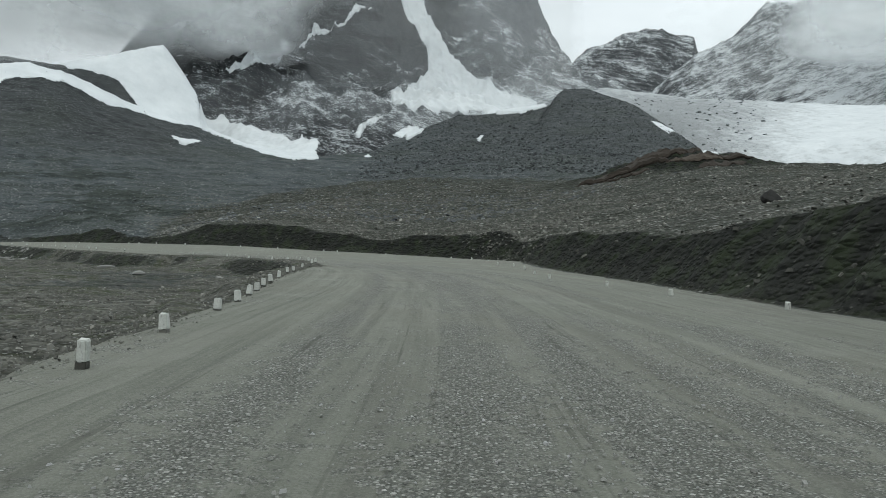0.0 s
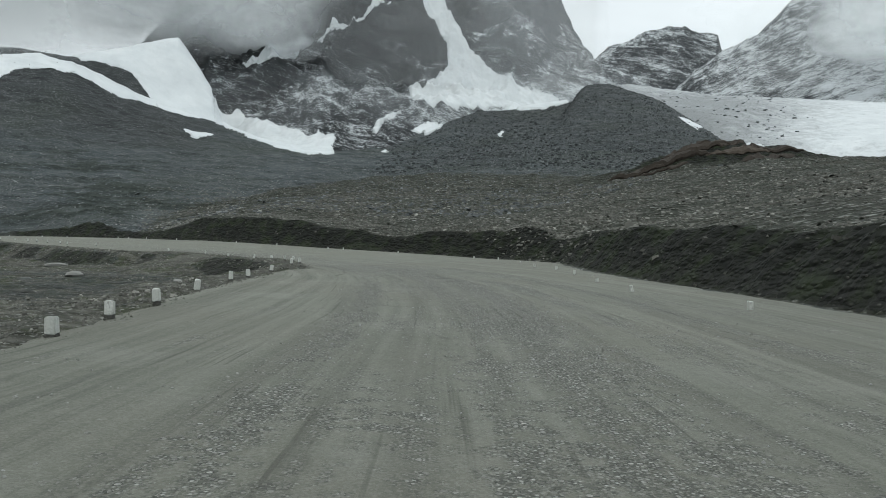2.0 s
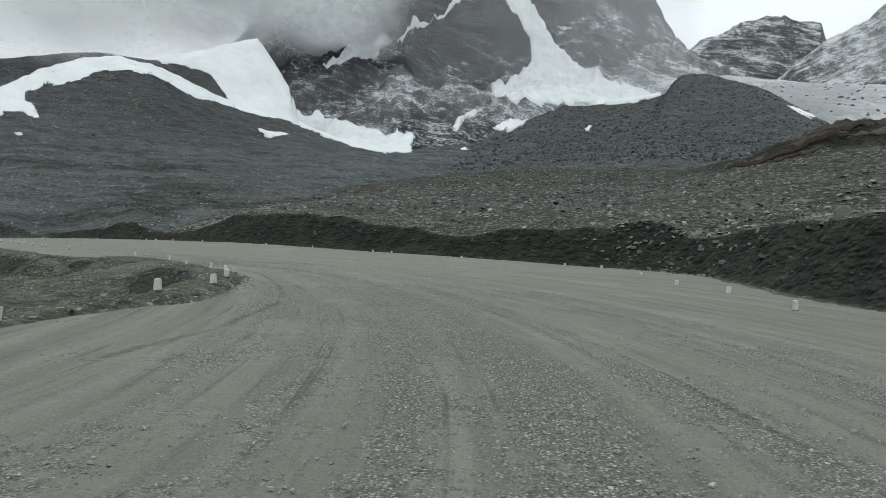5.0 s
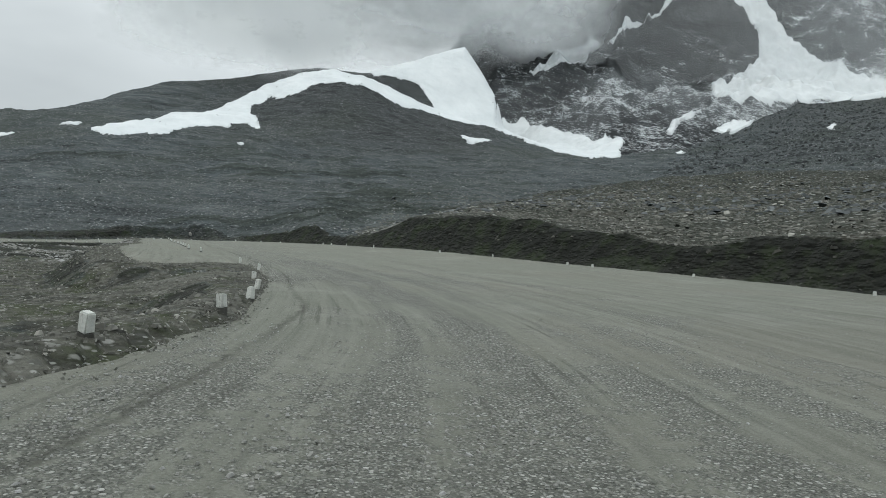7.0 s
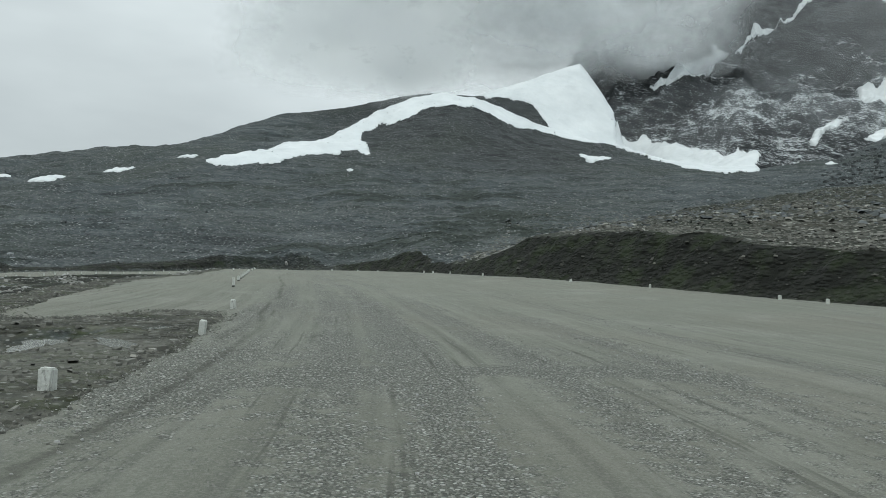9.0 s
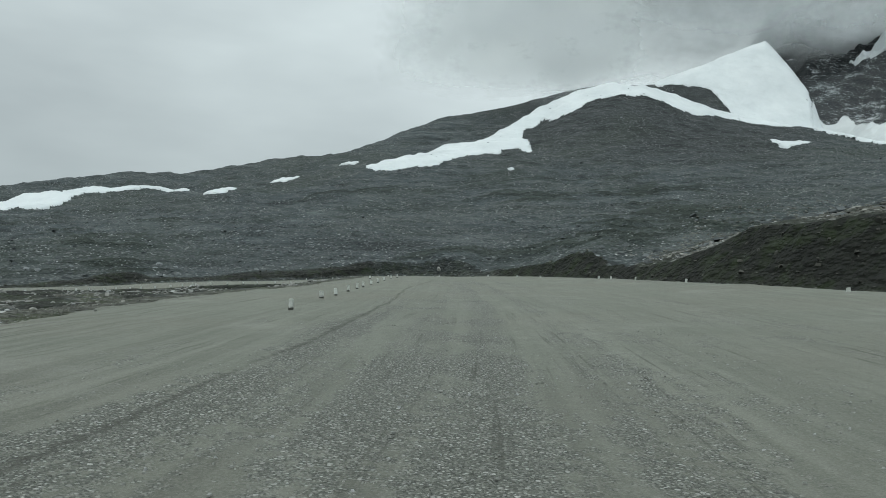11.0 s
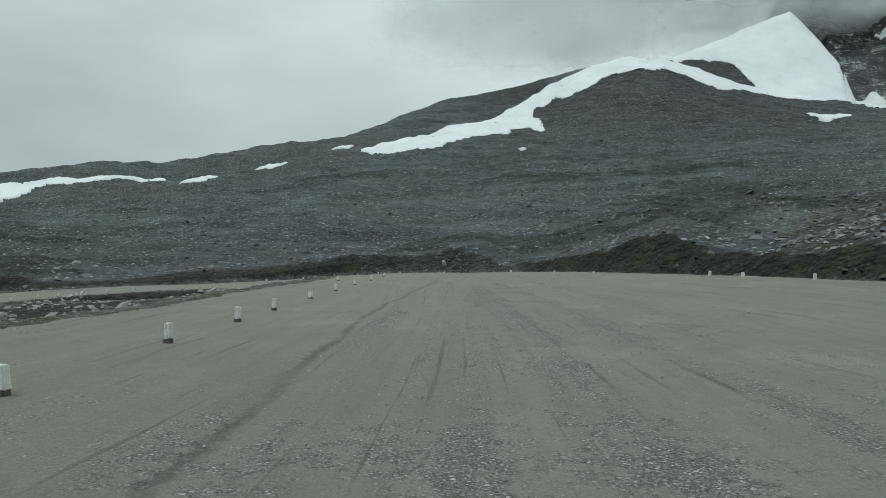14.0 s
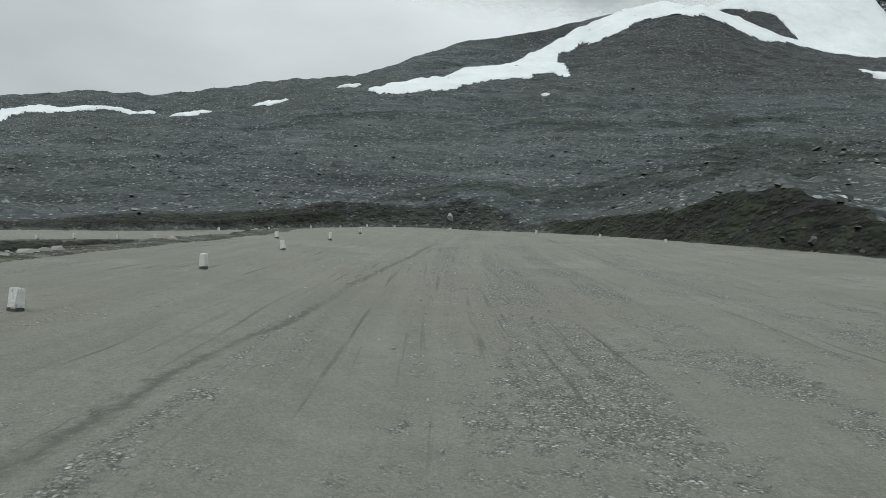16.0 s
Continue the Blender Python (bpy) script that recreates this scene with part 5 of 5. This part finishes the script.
az = rng.uniform(10, 28.5, 1500)
r = along(az, FOOT, 1) + rng.uniform(0.5, 24, 1500)
x, y = unpolar(az, r)
h, face, valley, out, inn, on = ground_parts(x, y)
pick = (face < 0.4) & ~on & (out > 1.5) & (fbm(x, y, 9, 3, 88) > -0.15)
scatter("pale_stones", x[pick], y[pick], h[pick], sizes(rng, pick.sum(), 0.1, 0.42, 3), 0.35, BOULDER_STONE, "pale flat stones on the slope above the bank", 29)


x, y = rng.uniform(-114, -58, 24000), rng.uniform(98, 150, 24000)
h, face, valley, out, inn, on = ground_parts(x, y)
pick = valley & (inn > 0.6) & (fbm(x, y, 5, 3, 93) > rng.uniform(-0.05, 0.5, len(x)))
scatter("valley_stones", x[pick], y[pick], h[pick], sizes(rng, pick.sum(), 0.07, 0.5, 3.5), 0.3, BOULDER_STONE, "pale flat stones on the mossy ground between the roads", 33, 0.3)


# ---- single boulders and slabs ----
def rock_mesh(name, size, mat, seed, bevel=0.08):
    """A rough, edgy block of rock with worn corners."""
    rs = np.random.RandomState(seed)
    bm = bmesh.new()
    bmesh.ops.create_icosphere(bm, subdivisions=2, radius=0.5)
    cuts = [(Vector(rs.normal(0, 1, 3)).normalized(), rs.uniform(0.22, 0.36)) for _ in range(14)]
    for v in bm.verts:
        for n, d in cuts:
            over = v.co.dot(n) - d
            if over > 0:
                v.co -= n * over
        v.co += v.co.normalized() * 0.03 * noise.noise(v.co * 7 + Vector((seed, 0, 0)))
        v.co = Vector((v.co.x * size[0], v.co.y * size[1], v.co.z * size[2] * 1.2))
    for f in bm.faces:
        f.smooth = False
    low = min(v.co.z for v in bm.verts)
    for v in bm.verts:
        v.co.z -= low + 0.12 * size[2]
    me = bpy.data.meshes.new(name)
    bm.to_mesh(me)
    bm.free()
    me.materials.append(mat)
    return me


def top_of(x, y):
    """Height on which a thing stands: the road where it runs, else the ground."""
    ax, ay = np.array([x]), np.array([y])
    return float(road_level(ax, ay)[0]) if inside(ax, ay, ROAD_RING)[0] else float(ground_height(ax, ay)[0])


def set_rock(name, x, y, size, turn, lean, mat, label, seed):
    ob = new(name, rock_mesh(name, size, mat, seed))
    ob.matrix_basis = pose(x, y, top_of(x, y) - 0.15 * size[2], lean, 0, turn)
    return tagged(ob, label, "rock")


set_rock("boulder", -124.2, 180.3, (1.35, 0.85, 1.0), -30, 12, BOULDER_STONE, "pale rounded boulder on the bank above the road", 1)
set_rock("boulder", -121.1, 177.5, (0.55, 0.42, 0.4), 60, 0, BOULDER_STONE, "pale flat stone at the road's edge", 2)
set_rock("boulder", -121.7, 177.1, (0.6, 0.4, 0.36), 10, 0, BOULDER_STONE, "pale flat stone at the road's edge", 3)
set_rock("rock_slab", 28.3, 64.0, (3.2, 2.2, 1.7), 25, 10, DARK_SLAB, "dark jutting rock slab on the brown slope", 4)
set_rock("rock_slab", -40.5, 83, (2.6, 0.9, 0.5), 50, 14, BOULDER_STONE, "long pale stone slab lying in the dirt", 5)
set_rock("rock_slab", -29.5, 66.5, (2.4, 0.8, 0.5), 62, 16, BOULDER_STONE, "long pale stone slab lying in the dirt", 6)
set_rock("rock_slab", -22, 67, (1.2, 0.6, 0.35), 30, 8, BOULDER_STONE, "pale stone slab lying in the dirt", 7)
set_rock("boulder", 14.2, 83, (1.5, 1.0, 0.9), 15, 0, SLOPE_STONE, "rounded grey boulder at the foot of the bank", 8)
set_rock("boulder", 8.8, 113, (1.6, 1.1, 1.0), 70, 0, SLOPE_STONE, "grey boulder at the foot of the bank", 9)
set_rock("boulder", 4.9, 124, (1.2, 1.0, 0.8), 100, 0, BOULDER_STONE, "pale boulder at the foot of the bank", 10)

def rock_ledge(x, y, long, turn, thick, deep, seed):
    """A worn bed of layered rock that crops out of the slope, its broken face to the front."""
    rs = np.random.RandomState(seed)
    u = np.linspace(0, 1, 46)[:, None]
    across = np.array([0.42, 0.10, 0.0, 0.06, 0.3, 0.62, 1.0])[None]
    rise = np.array([-0.8, -0.15, 0.55, 1.0, 0.92, 0.5, -0.5])[None]
    taper = np.sin(math.pi * np.clip(u, 0.02, 0.98)) ** 0.45
    jag = fbm(u * long + 0 * across, across * 3 + seed, 3.0, 4, seed, 0.7)
    px = (u - 0.5) * long + 0 * across
    py = (across - 0.5) * deep * taper + 0.9 * jag + 0.8 * fbm(u * long, 0 * u + seed, 6, 3, seed + 2)
    c, s = math.cos(radians(turn)), math.sin(radians(turn))
    wx, wy = x + px * c - py * s, y + px * s + py * c
    z = ground_height(wx.ravel(), wy.ravel()).reshape(wx.shape) + thick * taper * rise * (1 + 0.5 * jag) - 0.2
    ob = grid_mesh("rock_ledge", wx, wy, z, OUTCROP, {})
    ob.data.polygons.foreach_set("use_smooth", np.zeros(len(ob.data.polygons), bool))
    return tagged(ob, "layered brown rock ledge cropping out of the slope", "rock")


for k, (u, v, long, thick, deep) in enumerate(((-24, -9, 18, 1.8, 5), (-17, -8, 26, 2.0, 5), (-12, -4.5, 26, 1.6, 6), (-7, -1.5, 22, 1.5, 6), (-18, -12, 16, 1.0, 4), (3, -6, 18, 1.1, 5), (14, -3, 22, 1.2, 5), (10, -9, 14, 0.9, 4))):
    rock_ledge(72 + 0.95 * u + 0.31 * v, 222 - 0.31 * u + 0.95 * v, long, -14 + 3 * (k % 3), thick, deep, 60 + k)


# ---- marker posts ----
def block(name, wide, deep, low, high, taper, mat, seed, bevel):
    """A hewn stone block with chipped, rounded edges."""
    rs = np.random.RandomState(seed)
    bm = bmesh.new()
    bmesh.ops.create_cube(bm, size=1.0)
    for v in bm.verts:
        shrink = taper if v.co.z > 0 else 1.0
        v.co = Vector((v.co.x * wide * shrink + rs.normal(0, 0.006), v.co.y * deep * shrink + rs.normal(0, 0.006), low if v.co.z < 0 else high + rs.normal(0, 0.012)))
    bmesh.ops.bevel(bm, geom=list(bm.edges), offset=bevel, segments=2, affect="EDGES")
    for f in bm.faces:
        f.smooth = False
    me = bpy.data.meshes.new(name)
    bm.to_mesh(me)
    bm.free()
    me.materials.append(mat)
    return me


def marker_post(seed, wide, deep, high, bare):
    """A whitewashed kerb stone: bare foot, painted body."""
    post = new("marker_post")
    for name, me in (("foot", block("foot", wide * 0.985, deep * 0.985, -0.2, bare, 1.0, BARE, seed, 0.015)), ("body", block("body", wide, deep, bare - 0.01, high, 0.93, PAINT, seed + 1, 0.018))):
        p = new(name, me)
        p.parent = post
        if name == "foot":
            p["label"] = "bare dirty stone foot"
    return tagged(post, "", "marker post")


VALLEY_POSTS = [(-5.2, 10), (-5.7, 14.1), (-6.2, 18.8), (-6.5, 21.6), (-7.0, 24.5), (-7.4, 27), (-7.9, 29.8), (-8.5, 33.3), (-9.2, 37.7), (-10.1, 43.5), (-10.5, 47), (-11.3, 53.5), (-11.8, 59.8), (-12.3, 64), (-13.8, 68), (-15.6, 72.6),
                (-17.6, 75.8), (-20.1, 79), (-24, 83.5), (-28.3, 88.9), (-34.8, 95), (-49.6, 106.9), (-56.9, 112.8), (-59.3, 115.2), (-63.4, 118.8), (-67, 122), (-70.2, 124.8), (-75.1, 129.1), (-81, 134.2), (-87.4, 139.8), (-94.2, 146), (-95.2, 143.6), (-102.2, 153.2)]
BANK_POSTS = [(12.1, 25.6), (10.1, 32.6), (8.7, 39.6), (6.6, 47.5), (6.6, 56), (6.9, 67), (6.5, 74.5), (5.2, 80), (4.6, 90), (2.9, 103.5), (-0.1, 109.5), (-11, 117.9), (-19.8, 122.4), (-22.4, 123.8), (-32, 129.8), (-40, 133.8), (-53.8, 142.2), (-62.5, 149), (-68, 153.2), (-71.5, 156), (-87.5, 165.5), (-96, 170.3), (-107, 175.6), (-126.6, 174.2), (-128.2, 171.6), (-128.8, 168.6), (-128.8, 165), (-128.4, 160), (-127.8, 154.6)]
FAR_POSTS = [(float(np.interp(y, (108, 120, 129, 137, 151), (-112.4, -112.8, -113.4, -114.6, -116))), y) for y in (108.3, 110, 111.2, 112.9, 113.3, 115, 116.2, 117.5, 119.2, 120.4, 122, 123.3, 125, 126.9, 128.4, 129.8, 130.2, 132.3, 134.6, 137, 139.2, 142, 144.6, 147.5, 150.2)]
kinds = [marker_post(500 + 7 * k, w, d, h, b) for k, (w, d, h, b) in enumerate(((0.18, 0.15, 0.38, 0.06), (0.185, 0.15, 0.35, 0.07), (0.165, 0.15, 0.41, 0.09), (0.19, 0.16, 0.33, 0.05)))]
rng = np.random.RandomState(31)
for places, sunk, label, group in ((VALLEY_POSTS, 0.0, "whitewashed stone marker post with a dirty foot on gravel", "marker posts along the valley edge"),
                             (BANK_POSTS, 0.1, "whitewashed stone marker post below the dark bank", "marker posts along the bank"),
                             (FAR_POSTS, 0.03, "small white marker post beside the lower road", "marker posts on the lower road")):
    for k, (x, y) in enumerate(places):
        kind = kinds[rng.randint(0, 4)]
        spot = pose(x, y, top_of(x, y) - sunk - (0.08 if 78 < y < 96 else 0.0), rng.normal(0, 3), rng.normal(0, 4), rng.uniform(-9, 9) + (40 if y > 80 else 5))
        post = copy_thing(kind, spot)
        tagged(post, label, group=group)
for kind in kinds:
    for o in (*kind.children, kind):
        bpy.data.objects.remove(o)


# ---- puddles ----
def puddle(x, y, long, wide, turn, seed):
    bm = bmesh.new()
    rim = []
    for k in range(48):
        a = 2 * math.pi * k / 48
        s = 1 + 0.55 * noise.noise(Vector((math.cos(a) * 1.5, math.sin(a) * 1.5, seed))) + 0.3 * noise.noise(Vector((math.cos(a) * 4, math.sin(a) * 4, seed)))
        rim.append(bm.verts.new((long * s * math.cos(a), wide * s * math.sin(a), 0)))
    bm.faces.new(rim)
    lower = [bm.verts.new((v.co.x * 0.9, v.co.y * 0.9, -0.08)) for v in rim]
    for k in range(48):
        bm.faces.new((rim[k - 1], lower[k - 1], lower[k], rim[k]))
    me = bpy.data.meshes.new("puddle")
    bm.to_mesh(me)
    bm.free()
    me.materials.append(WATER)
    ob = new("puddle", me)
    ob.matrix_basis = pose(x, y, top_of(x, y) + 0.012, 0, 0, turn)
    return tagged(ob, "shallow muddy puddle on the dirt beside the road", "puddle")


puddle(-28.7, 85.7, 1.3, 0.42, 141, 1.0)
puddle(-27.9, 86.7, 0.95, 0.27, 165, 2.0)
puddle(-30.1, 89.0, 0.5, 0.2, 120, 3.0)
